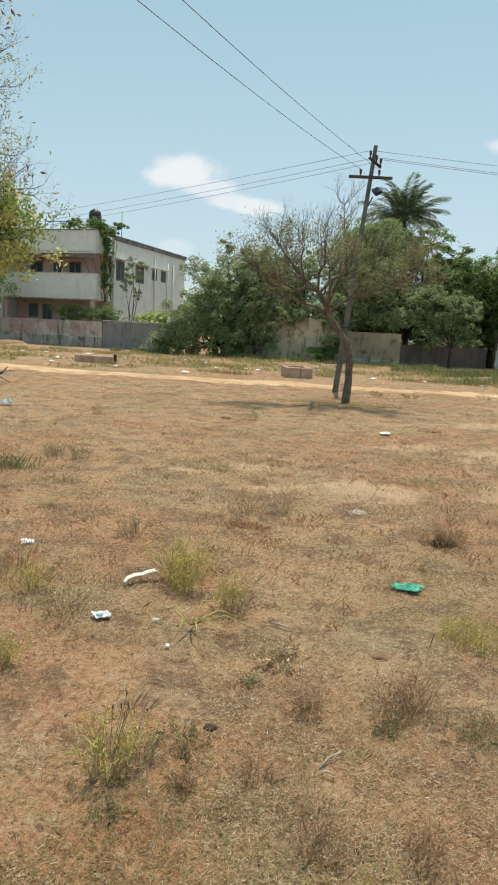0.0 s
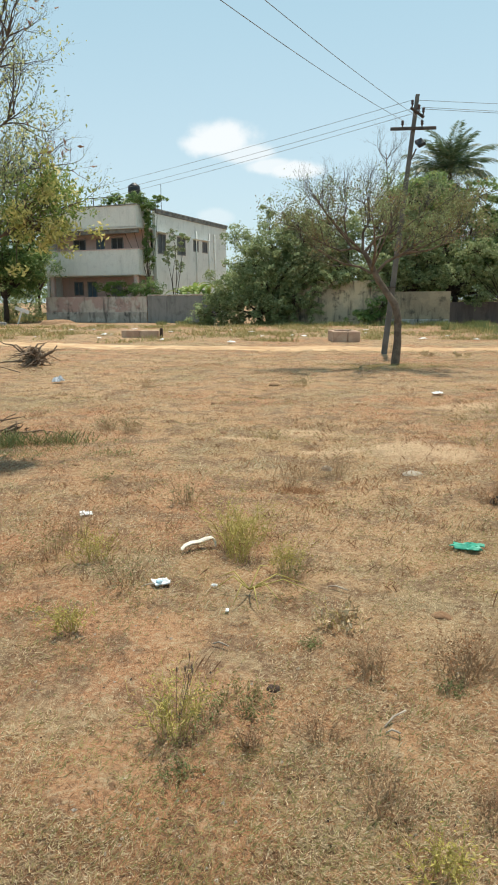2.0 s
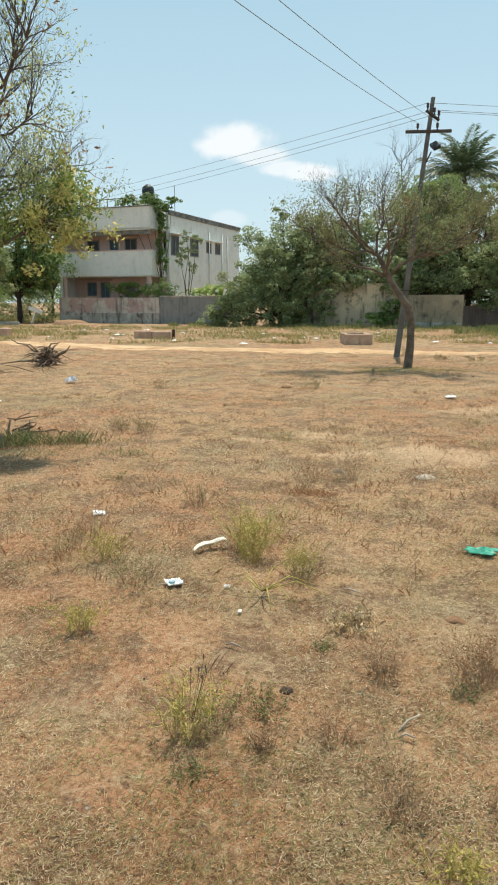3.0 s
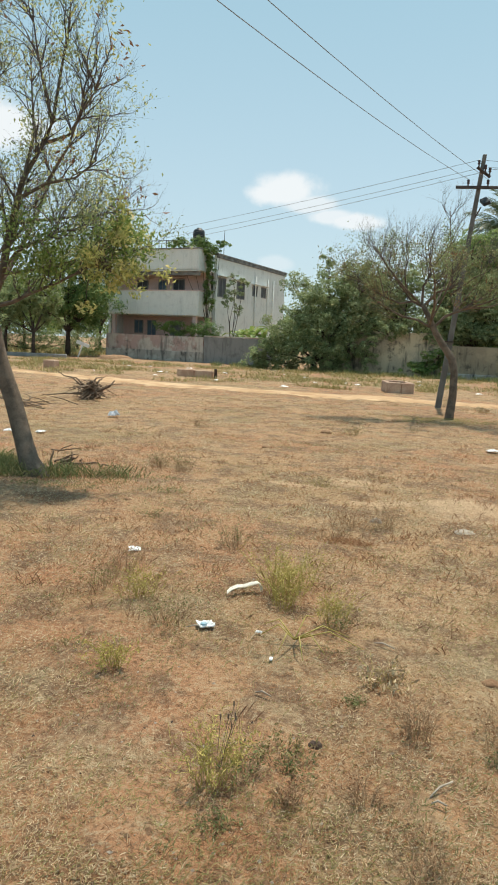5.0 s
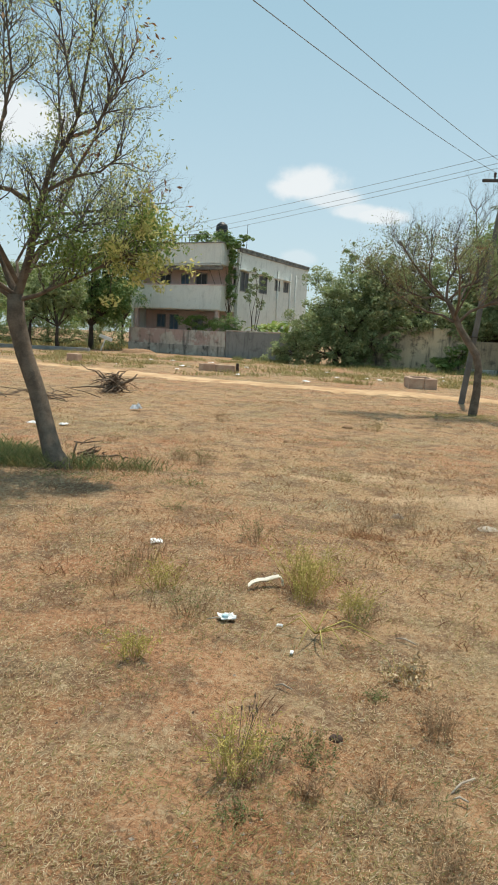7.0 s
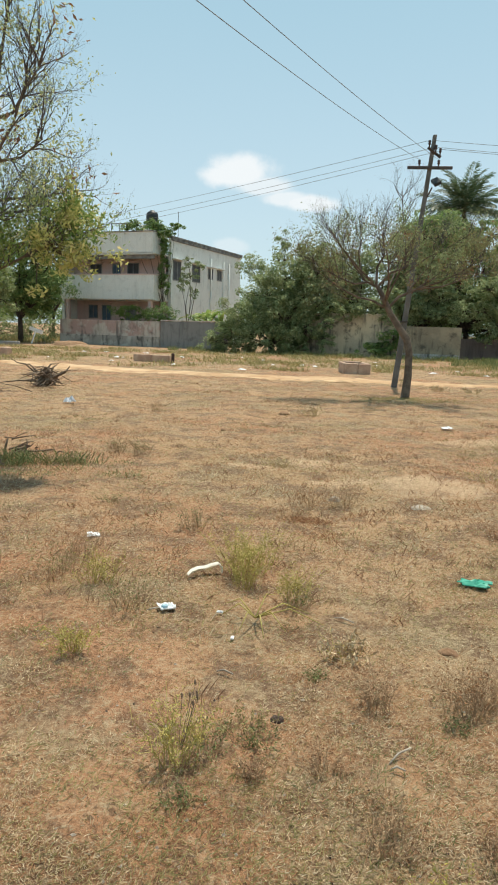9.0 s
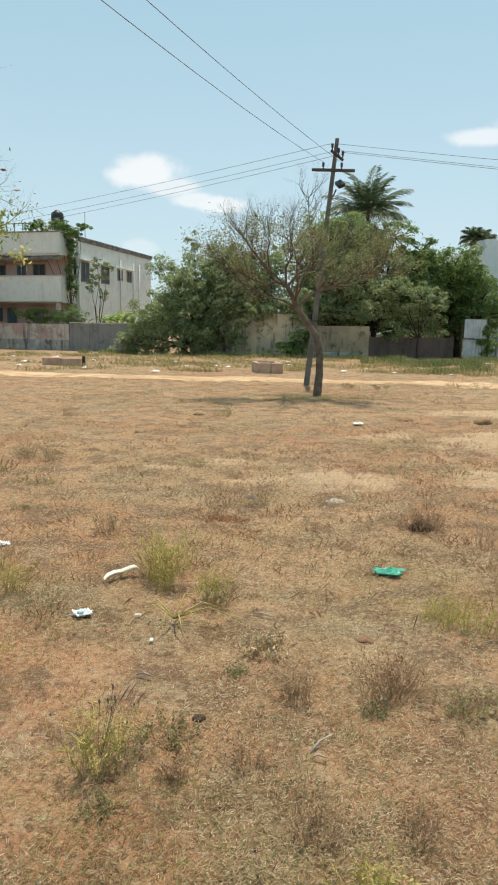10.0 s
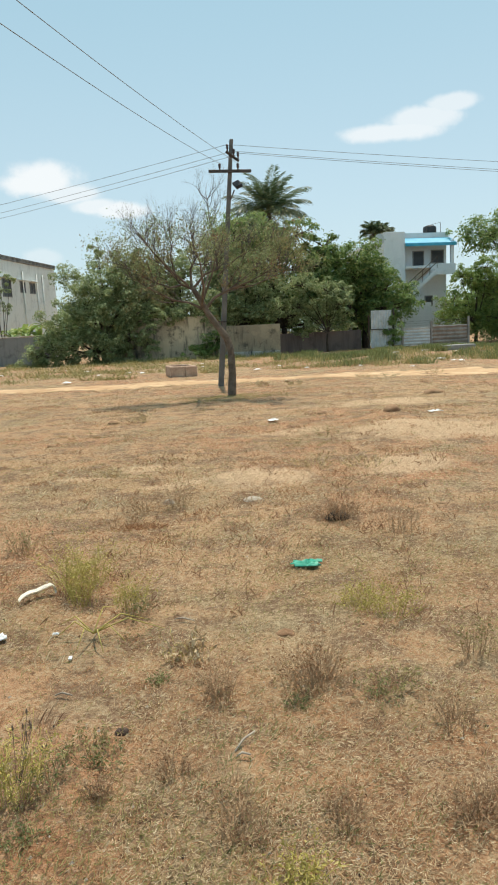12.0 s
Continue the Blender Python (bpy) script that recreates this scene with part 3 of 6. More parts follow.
    for x in (-4.8, -4.1, -3.4, -2.7):
        part("rail_post", Geo().tube([(x, 0.4, 7.02), (x, 0.4, 9.3)], [0.035, 0.035], 6), "steel", h)
    part("rail", Geo().tube([(-4.85, 0.4, 9.25), (-2.6, 0.4, 9.25)], [0.03, 0.03], 6), "steel", h)
    part("aerial_mast", Geo().tube([(0.0, 3.6, 7.0), (0.02, 3.6, 10.5)], [0.03, 0.02], 6), "steel", h, "thin steel aerial mast")
    prof = [(0.0, 0.36), (0.08, 0.46), (0.3, 0.48), (0.55, 0.47), (0.62, 0.5), (0.7, 0.47), (0.9, 0.46), (1.02, 0.36), (1.1, 0.2), (1.16, 0.18)]
    part("tank_stand", Geo().box(-2.6, 2.2, 7.02, -1.2, 3.4, 9.4), "white_wall", h)
    part("water_tank", Geo().tube([(-1.9, 2.8, 9.4 + z) for z, r in prof], [r for z, r in prof], 16), "black_plastic", h, "black plastic water tank", smooth=True)
    return h


build_old_house()


# ---- pale blue house with an outside stair ----
def build_blue_house():
    h = thing("blue_house", "pale blue-white two-storey house with outside stair and blue awning", "house", (18.95, 52.0, 0.15), 0)
    part("wall_front", Geo().box(0, 1.5, -0.7, 6.0, 1.7, 7.9), "shade_white", h)
    part("wall_tower", Geo().box(0.2, 0.0, -0.7, 1.9, 1.49, 8.55), "shade_white", h, "pale blue stair tower")
    part("wall_side", Geo().box(5.8, 1.7, -0.7, 6.0, 9.5, 7.9).box(0, 1.7, -0.7, 0.2, 9.5, 7.9).box(0.2, 9.3, -0.7, 5.8, 9.5, 7.9), "shade_white", h)
    part("roof_slab", Geo().box(-0.1, 1.2, 7.9, 6.1, 9.6, 8.05), "shade_white", h, bevel=0.01)
    part("parapet", Geo().box(1.92, 1.2, 8.06, 6.05, 1.35, 8.6).box(5.9, 1.36, 8.06, 6.05, 9.5, 8.6), "shade_white", h)
    part("landing", Geo().box(1.92, 0.0, 5.75, 6.05, 1.49, 5.95), "shade_white", h, bevel=0.01)
    part("landing_parapet", Geo().box(4.0, -0.1, 5.2, 6.05, 0.0, 6.05), "shade_white", h, bevel=0.01)
    g = Geo()
    for i in range(44):
        x0, x1 = 1.9 + i * 0.0965, 1.9 + (i + 1) * 0.0965
        za, zb = (0.03 if i % 2 else 0.0), (0.0 if i % 2 else 0.03)
        g.quad((x0, -0.1, 7.66 + za), (x1, -0.1, 7.66 + zb), (x1, 1.18, 8.2 + zb), (x0, 1.18, 8.2 + za))
        g.quad((x0, -0.12, 7.42 + za), (x1, -0.12, 7.42 + zb), (x1, -0.1, 7.66 + zb), (x0, -0.1, 7.66 + za))
    part("awning", g, "blue_sheet", h, "bright blue corrugated awning")
    part("column", Geo().box(5.75, 0.05, 5.95, 5.98, 0.3, 7.9), "shade_white", h, bevel=0.01)
    for name, x0, x1, z0, z1, y in (("window", 4.75, 5.7, 6.3, 7.2, 1.5), ("door", 3.2, 4.0, 5.95, 7.15, 1.5), ("window", 4.2, 4.75, 3.0, 3.6, 1.5), ("window", 2.2, 3.0, 3.0, 3.8, 1.5)):
        f = part(name, Geo().box(x0 - 0.08, y - 0.06, z0 - 0.08, x0, y - 0.003, z1 + 0.08).box(x1, y - 0.06, z0 - 0.08, x1 + 0.08, y - 0.003, z1 + 0.08).box(x0, y - 0.06, z1, x1, y - 0.003, z1 + 0.08).box(x0, y - 0.06, z0 - 0.08, x1, y - 0.003, z0), "frame_wood", h)
        part("pane", Geo().box(x0, y - 0.02, z0, x1, y - 0.004, z1), "dark_gap", f)
    # stair rising from the ground to the landing
    steps = 15
    for i in range(steps):
        x = 1.0 + i * 0.21
        part("step", Geo().box(x, -1.0, 3.2 + i * 0.17 - 0.35, x + 0.23, -0.12, 3.2 + i * 0.17), "shade_white", h)
    part("stair_wall", Geo().box(1.0, -0.11, -0.3, 4.0, -0.02, 3.1), "shade_white", h)
    for k in (0.35, 0.75):
        part("handrail", Geo().tube([(1.0, -1.0, 3.2 + k), (4.1, -1.0, 5.75 + k)], [0.035, 0.035], 6), "steel", h)
    for i in range(6):
        x = 1.1 + i * 0.6
        part("baluster", Geo().tube([(x, -1.0, 3.1 + (x - 1) * 0.82), (x, -1.0, 4.0 + (x - 1) * 0.82)], [0.025, 0.025], 5), "steel", h)
    part("tank_stand", Geo().box(5.0, 3.0, 8.05, 6.0, 4.2, 8.75), "shade_white", h)
    part("water_tank", Geo().tube([(5.5, 3.6, 8.75 + z) for z in (0, 0.05, 0.6, 0.7, 0.75)], [0.5, 0.55, 0.55, 0.4, 0.2], 14), "black_plastic", h, smooth=True)
    part("tank_rail", Geo().tube([(4.8, 2.6, 8.0), (4.8, 2.6, 9.3), (6.0, 2.6, 9.6), (6.0, 2.6, 8.0)], [0.03] * 4, 5), "steel", h)
    d = Geo()
    for i in range(5):
        r0, r1 = i * 0.085, (i + 1) * 0.085
        for j in range(18):
            a, b = j * math.pi / 9, (j + 1) * math.pi / 9
            d.quad(*[(r * math.cos(t), 0.25 * r * r - 0.08, r * math.sin(t)) for r, t in ((r0, a), (r1, a), (r1, b), (r0, b))])
    dish = thing("satellite_dish", "white satellite dish on the pale house's roof corner", "satellite dish", (18.55, 51.4, 8.1), 8)
    part("reflector", d, "zinc", dish, "pale grey reflector", smooth=True)
    part("mast", Geo().tube([(0, 0.0, 0), (0.2, 0.1, -0.55)], [0.03, 0.03], 6), "steel", dish)
    part("feed_arm", Geo().tube([(0, 0.0, -0.5), (0, -0.45, 0.0)], [0.015, 0.015], 5), "steel", dish)


build_blue_house()


# ---- trees ----
def grow(g, tips, rng, p, way, length, radius, depth, up=0.25, spread=0.6, seg=4, shrink=0.72):
    """One limb with its side shoots; tips collects points along the thin twigs."""
    pts, radii = [Vector(p)], [radius]
    d = Vector(way).normalized()
    for i in range(seg):
        d = (d + Vector(rng.normal(0, 0.16, 3)) + Vector((0, 0, up * 0.25))).normalized()
        pts.append(pts[-1] + d * length / seg)
        radii.append(radius * (1 - 0.5 * (i + 1) / seg) if depth else radius * (1 - 0.75 * (i + 1) / seg))
    g.tube(pts, radii, 6 if depth > 2 else (5 if depth > 1 else 3), cap=False)
    if depth <= 1:
        tips += [tuple(pts[k]) for k in range(1, len(pts))]
    if depth == 0:
        return
    for k in range(int(rng.integers(2, 4)) + (1 if depth == 1 else 0)):
        i = int(rng.integers(1, len(pts)))
        away = Vector(rng.normal(0, 1, 3))
        away = (away - d * away.dot(d)).normalized()
        nd = (d + away * spread * rng.uniform(0.7, 1.4) + Vector((0, 0, up))).normalized()
        grow(g, tips, rng, pts[i], nd, length * shrink * rng.uniform(0.65, 1.1), radii[i] * 0.62, depth - 1, up, spread, seg, shrink)
    nd = (d + Vector(rng.normal(0, 0.25, 3))).normalized()
    grow(g, tips, rng, pts[-1], nd, length * shrink, radii[-1] * 0.95, depth - 1, up, spread, seg, shrink)


def sparse_tree(name, label, trunk, radii, limbs, seed, leaf_sets, bark="bark", depth=3, up=0.3, spread=0.6, reach=(0.5, 0.95), twig_mat="twig_bark", shoots=4):
    """A thinly leaved tree: trunk line, main limbs as lists of points with a start radius, and leaf sets of (material, count, size, low, high)."""
    rng = np.random.default_rng(seed)
    t = thing(name, label, "tree", trunk[0])
    base = Vector(trunk[0])
    wood, twigs, tips = Geo(), Geo(), []
    wood.tube([Vector(p) - base for p in trunk], radii, 12)
    for line, r in limbs:
        line = [Vector(p) - base for p in line]
        rr = [r * (0.78 if len(limbs) > 10 else 1.0) * (1 - 0.8 * i / (len(line) - 1)) for i in range(len(line))]
        wood.tube(line, rr, 8, cap=False)
        for i in range(1, len(line)):
            if len(limbs) > 10 and i < 2:
                continue
            d = (line[i] - line[i - 1]).normalized()
            for k in range(shoots if i < len(line) - 1 else shoots + 1):
                away = Vector(rng.normal(0, 1, 3))
                away = (away - d * away.dot(d)).normalized()
                at = line[i - 1].lerp(line[i], rng.uniform(0.3, 1.0))
                grow(twigs, tips, rng, at, d * 0.7 + away * spread + Vector((0, 0, up)), rng.uniform(*reach), max(0.008, rr[i] * 0.5), depth - 1, up, spread)
    part("trunk", wood, bark, t, smooth=True)
    part("twig", twigs, twig_mat, t, kind="stuff")
    tips = np.array(tips)
    for mat_name, count, size, lo, hi, clump in leaf_sets:
        pick = tips[(tips[:, 2] >= lo) & (tips[:, 2] <= hi)]
        if clump:
            seeds = pick[rng.integers(0, len(pick), clump)]
            spots = seeds[rng.integers(0, clump, count)] + rng.normal(0, 0.11, (count, 3))
        else:
            spots = pick[rng.integers(0, len(pick), count)] + rng.normal(0, 0.05, (count, 3))
        part("crown", leaves("crown", spots, size, mat_name, rng, 0.1, 0.4), mat_name, t)
    return t


def dense_tree(name, label, base, blobs, leaf, size, count, mat_name, seed, trunk_r=0.16, trunk_h=None, category="tree", shell=0.55):
    """A full crown: leaves in many small clumps inside the blobs (centre and three half axes, from the base), with limbs to them."""
    rng = np.random.default_rng(seed)
    t = thing(name, label, category, base)
    wood, spots, faces = Geo(), [], []
    total = sum(rx * rz for _, (rx, ry, rz) in blobs)
    top = trunk_h if trunk_h is not None else min(c[2] for c, _ in blobs)
    fork = Vector((0, 0, top * 0.8))
    wood.tube([(0, 0, -0.2), (rng.normal(0, 0.05), rng.normal(0, 0.05), top * 0.4), fork], [trunk_r * 1.25, trunk_r, trunk_r * 0.85], 8)
    for (cx, cy, cz), (rx, ry, rz) in blobs:
        mid = fork.lerp(Vector((cx, cy, cz)), 0.55) + Vector(rng.normal(0, 0.12, 3))
        wood.tube([fork, mid, (cx, cy, cz)], [trunk_r * 0.55, trunk_r * 0.35, trunk_r * 0.12], 6, cap=False)
        share = int(count * rx * rz / total)
        clumps = max(8, share // 60)
        u = rng.normal(size=(clumps, 3))
        u /= np.linalg.norm(u, axis=1)[:, None]
        r = np.where(rng.uniform(size=clumps) < 0.14, rng.uniform(1.08, 1.32, clumps), rng.uniform(shell, 1.06, clumps))[:, None]
        heart = u * r * np.array([rx, ry, rz]) + np.array([cx, cy, cz])
        heart = heart[heart[:, 2] > 0.1]
        n = len(heart)
        ball = leaf * (rx + rz) / 2 * rng.uniform(0.7, 1.75, n)
        which = rng.integers(0, n, share)
        out = rng.normal(size=(share, 3)) + np.array([0, 0, 0.55])
        out /= np.linalg.norm(out, axis=1)[:, None]
        far_out = np.where(rng.uniform(size=share) < 0.2, rng.uniform(1.0, 1.7, share), rng.uniform(0.7, 1.05, share))
        spots.append(heart[which] + out * (ball[which] * far_out)[:, None] * np.array([1.1, 1.1, 0.8]))
        faces.append(out)
        for h in heart[:: max(1, n // 10)]:
            wood.tube([(cx, cy, cz), tuple(np.array([cx, cy, cz]) * 0.4 + h * 0.6 + rng.normal(0, 0.08, 3)), tuple(h)], [trunk_r * 0.2, trunk_r * 0.12, 0.012], 4, cap=False)
    spots = np.concatenate(spots)
    spots[:, 2] = np.maximum(spots[:, 2], 0.05)
    part("trunk", wood, "bark_dark", t, smooth=True)
    part("crown", leaves("crown", spots, size, mat_name, rng, 0.35, facing=np.concatenate(faces)), mat_name, t)
    return t


# the near leaning tree at the field's edge
sparse_tree("leaning_tree", "leaning thinly leaved tree with yellowing leaves, on the field's edge",
            [(-3.42, 6.98, -0.15), (-3.5, 7.02, -0.02), (-3.6, 7.07, 0.13), (-3.70, 7.14, 0.34), (-3.87, 7.22, 0.79), (-4.04, 7.22, 1.24), (-4.14, 7.22, 1.62), (-4.15, 7.22, 1.9)], [0.17, 0.15, 0.115, 0.105, 0.1, 0.1, 0.105, 0.09],
            [([(-4.15, 7.22, 1.82), (-3.98, 7.22, 2.31), (-3.90, 7.2, 2.66), (-3.74, 7.2, 3.22), (-3.46, 7.15, 3.60), (-3.34, 7.1, 3.81)], 0.075),
             ([(-3.36, 7.12, 3.78), (-3.48, 7.15, 4.19), (-3.58, 7.2, 4.58), (-3.64, 7.2, 5.0)], 0.026),
             ([(-3.36, 7.12, 3.78), (-3.24, 7.05, 4.24), (-3.12, 7.0, 4.72), (-3.08, 6.95, 5.15)], 0.026),
             ([(-4.12, 7.22, 1.84), (-3.85, 7.18, 1.9), (-3.63, 7.12, 1.99), (-3.2, 7.02, 2.14), (-2.82, 6.92, 2.3), (-2.52, 6.86, 2.44)], 0.036),
             ([(-3.83, 7.2, 3.0), (-3.36, 7.0, 3.14), (-2.98, 6.85, 3.16), (-2.70, 6.72, 3.30)], 0.03),
             ([(-3.90, 7.2, 2.75), (-3.34, 7.4, 2.86), (-3.02, 7.5, 2.9), (-2.80, 7.6, 2.98)], 0.028),
             ([(-3.46, 7.15, 3.58), (-3.12, 7.0, 3.62), (-2.92, 6.9, 3.84), (-2.70, 6.8, 4.06)], 0.026),
             ([(-3.95, 7.2, 2.9), (-4.13, 7.1, 3.02), (-4.41, 7.0, 3.06), (-4.82, 6.9, 3.3), (-5.1, 6.8, 3.75)], 0.045),
             ([(-4.15, 7.25, 1.85), (-4.48, 7.4, 2.46), (-4.68, 7.5, 3.08), (-4.75, 7.6, 3.86), (-4.67, 7.7, 4.6)], 0.06),
             ([(-4.28, 7.05, 3.04), (-4.2, 7.0, 3.62), (-4.03, 6.95, 4.14), (-4.06, 6.9, 4.66), (-4.09, 6.9, 5.2)], 0.03),
             ([(-4.15, 7.22, 1.85), (-4.77, 7.3, 2.21), (-5.41, 7.4, 2.63), (-5.91, 7.5, 3.25)], 0.055),
             ([(-4.5, 6.98, 3.1), (-4.25, 7.2, 3.85), (-4.33, 7.3, 4.43), (-4.39, 7.4, 5.0)], 0.028),
             ([(-3.74, 7.2, 3.2), (-3.68, 7.35, 3.73), (-3.78, 7.5, 4.14), (-3.85, 7.6, 4.65)], 0.03),
             ([(-3.38, 7.02, 3.14), (-3.1, 6.95, 3.5), (-2.95, 6.9, 3.84), (-2.86, 6.85, 4.2)], 0.022),
             ([(-4.1, 7.22, 2.0), (-4.2, 6.85, 2.5), (-4.1, 6.55, 3.1), (-4.0, 6.3, 3.75), (-3.95, 6.1, 4.3)], 0.042),
             ([(-4.1, 7.22, 2.0), (-4.05, 7.7, 2.5), (-4.0, 8.1, 3.05), (-3.9, 8.4, 3.7), (-3.7, 8.7, 4.2)], 0.042),
             ([(-4.02, 7.22, 2.2), (-3.72, 7.0, 2.42), (-3.36, 6.8, 2.5), (-3.05, 6.6, 2.62)], 0.024),
             ([(-4.15, 7.2, 1.9), (-4.4, 6.9, 2.15), (-4.6, 6.7, 2.5), (-4.65, 6.5, 3.0)], 0.03),
             ([(-4.12, 7.25, 2.0), (-4.35, 7.6, 2.3), (-4.3, 7.9, 2.7), (-4.2, 8.1, 3.2)], 0.03),
             ([(-3.95, 7.2, 2.45), (-3.6, 7.35, 2.6), (-3.35, 7.3, 2.7), (-3.1, 7.25, 2.72)], 0.024),
             ([(-4.1, 7.2, 1.9), (-4.35, 7.1, 2.0), (-4.7, 7.0, 2.1), (-5.0, 6.9, 2.35)], 0.026),
             ([(-4.02, 7.22, 2.2), (-3.75, 7.5, 2.3), (-3.4, 7.7, 2.42), (-3.1, 7.85, 2.6)], 0.024)], 11,
            [("neem_leaf", 6000, 0.05, 1.2, 3.0, 100), ("pale_leaf", 5600, 0.042, 1.0, 9.0, 150), ("bush_leaf", 5200, 0.042, 1.0, 9.0, 90), ("yellow_leaf", 1500, 0.046, 1.6, 9.0, 46), ("brown_leaf", 420, 0.065, 1.0, 9.0, 16)], reach=(0.22, 0.42), depth=4, up=0.22, shoots=5)

# the field's middle tree beside the pole
sparse_tree("dry_tree", "half-bare small tree with dry brown and olive leaves beside the pole",
            [(2.2, 16.6, -0.15), (2.22, 16.6, 0.0), (2.26, 16.6, 0.55), (2.25, 16.6, 1.1), (2.17, 16.6, 1.42), (1.98, 16.6, 1.68), (1.76, 16.6, 1.99), (1.65, 16.6, 2.2), (1.52, 16.6, 2.45), (1.4, 16.6, 2.65)], [0.14, 0.11, 0.095, 0.086, 0.09, 0.08, 0.074, 0.07, 0.062, 0.054],
            [([(1.6, 16.6, 2.15), (1.3, 16.55, 2.3), (0.95, 16.5, 2.36), (0.45, 16.4, 2.6), (0.0, 16.3, 2.9)], 0.045),
             ([(1.66, 16.6, 2.1), (1.92, 16.55, 2.4), (2.3, 16.5, 2.58), (2.72, 16.4, 2.88), (3.0, 16.35, 3.15), (3.5, 16.3, 3.43)], 0.05),
             ([(1.38, 16.6, 2.6), (1.38, 16.65, 3.08), (1.54, 16.7, 3.36), (1.48, 16.7, 3.7), (1.42, 16.7, 4.05)], 0.045),
             ([(1.4, 16.6, 2.6), (1.7, 16.6, 2.95), (2.03, 16.6, 3.06), (2.0, 16.65, 3.7), (1.9, 16.7, 4.3), (1.86, 16.7, 4.8)], 0.045),
             ([(1.4, 16.6, 2.62), (1.13, 16.6, 2.74), (0.92, 16.55, 3.0), (0.5, 16.5, 3.5), (0.2, 16.4, 3.9)], 0.045),
             ([(1.15, 16.6, 2.72), (0.85, 16.5, 2.66), (0.5, 16.45, 2.8), (0.1, 16.4, 3.0), (-0.35, 16.3, 3.3)], 0.036),
             ([(2.1, 16.55, 2.5), (2.5, 16.8, 3.0), (2.75, 16.9, 3.4), (2.95, 17.0, 3.9)], 0.032),
             ([(1.6, 16.6, 2.2), (1.6, 15.9, 2.6), (1.5, 15.3, 3.1), (1.3, 14.9, 3.6)], 0.045),
             ([(1.6, 16.6, 2.2), (1.75, 17.3, 2.7), (2.0, 17.9, 3.2), (2.1, 18.3, 3.7)], 0.045),
             ([(1.3, 16.55, 2.7), (0.9, 16.0, 3.0), (0.5, 15.7, 3.4), (0.2, 15.5, 3.8)], 0.036),
             ([(1.0, 16.58, 2.9), (0.92, 16.5, 3.4), (0.98, 16.4, 3.7), (0.9, 16.3, 3.95)], 0.03),
             ([(1.6, 16.6, 2.25), (1.85, 16.3, 2.9), (1.95, 16.1, 3.3), (2.15, 16.0, 3.7)], 0.034),
             ([(2.3, 16.5, 2.58), (2.9, 16.6, 2.66), (3.4, 16.7, 2.85), (3.95, 16.8, 3.05)], 0.03),
             ([(2.0, 16.6, 2.9), (2.5, 16.5, 3.3), (2.9, 16.4, 3.5), (3.3, 16.3, 3.75)], 0.026),
             ([(0.5, 16.45, 2.8), (0.35, 16.6, 3.3), (0.2, 16.7, 3.7)], 0.024),
             ([(2.3, 16.5, 2.58), (2.7, 16.0, 2.7), (3.1, 15.7, 2.9), (3.4, 15.5, 3.1)], 0.03)], 23,
            [("dry_leaf", 6500, 0.052, 1.0, 4.1, 260), ("bush_leaf", 6000, 0.05, 1.0, 4.3, 170), ("brown_leaf", 900, 0.055, 1.2, 4.2, 34)], depth=4, up=0.32, spread=0.75, reach=(0.3, 0.52), twig_mat="twig_bark")


def blobs_in(rng, n, box, r):
    """n rounded clumps spread through a box (x0, x1, y0, y1, z0, z1)."""
    out = []
    for _ in range(n):
        s = rng.uniform(*r)
        out.append(((rng.uniform(box[0], box[1]), rng.uniform(box[2], box[3]), rng.uniform(box[4], box[5])), (s * rng.uniform(0.9, 1.3), s, s * rng.uniform(0.7, 1.0))))
    return out


R = np.random.default_rng(5)
# bushes spilling over the compound wall
dense_tree("wall_bush", "big grey-green bush spilling over the compound wall", (-2.9, 44.0, 0),
           [((-2.5, 0, 1.0), (1.5, 1.3, 1.1)), ((-1.5, 0.1, 2.3), (1.6, 1.4, 1.4)), ((-0.3, 0.3, 3.6), (1.6, 1.4, 1.4)), ((0.9, 0.3, 4.7), (1.5, 1.4, 1.4)), ((0.6, 0, 2.4), (1.7, 1.5, 1.6)), ((2.0, 0.2, 3.6), (1.6, 1.4, 1.5)), ((2.7, 0.4, 5.0), (1.5, 1.3, 1.4)),
            ((-0.8, -0.3, 1.2), (1.6, 1.4, 1.2)), ((1.0, -0.5, 1.1), (1.5, 1.2, 1.1)), ((2.3, -0.3, 1.5), (1.0, 1.0, 1.2)), ((-3.5, -0.2, 0.7), (0.9, 0.9, 0.8)), ((3.4, 0.5, 3.9), (1.1, 1.0, 1.1))],
           0.17, 0.17, 42000, "bush_leaf", 31, 0.14, 0.8, "bush")
dense_tree("tall_shrub", "loose tall grey-leaved tree behind the compound wall", (-3.0, 47.6, 0),
           [((0, 0, 4.6), (1.3, 1, 1.2)), ((0.6, 0, 6.2), (0.8, 0.8, 1.0)), ((-1.6, 0, 5.6), (0.9, 0.8, 0.9)), ((0.7, 0, 7.6), (0.5, 0.5, 0.6))], 0.3, 0.17, 4200, "bush_leaf", 32, 0.08, 4.0)
dense_tree("wall_tree", "dense olive-green tree behind the mouldy wall", (3.2, 46.2, 0), blobs_in(R, 16, (-3.6, 3.4, -0.8, 0.8, 3.2, 6.3), (1.0, 1.6)), 0.18, 0.18, 34000, "bush_leaf", 33, 0.16, 2.6)
dense_tree("overhanging_bush", "olive foliage hanging over the mouldy wall's top", (2.6, 44.6, 0), [((x, -0.9 - 0.05 * x, 2.9 + 0.25 * math.sin(x * 2.1)), (0.9, 0.7, 0.6)) for x in np.arange(-3.4, 6.4, 0.8)], 0.22, 0.16, 13000, "bush_leaf", 52, 0.07, 2.4, "bush")
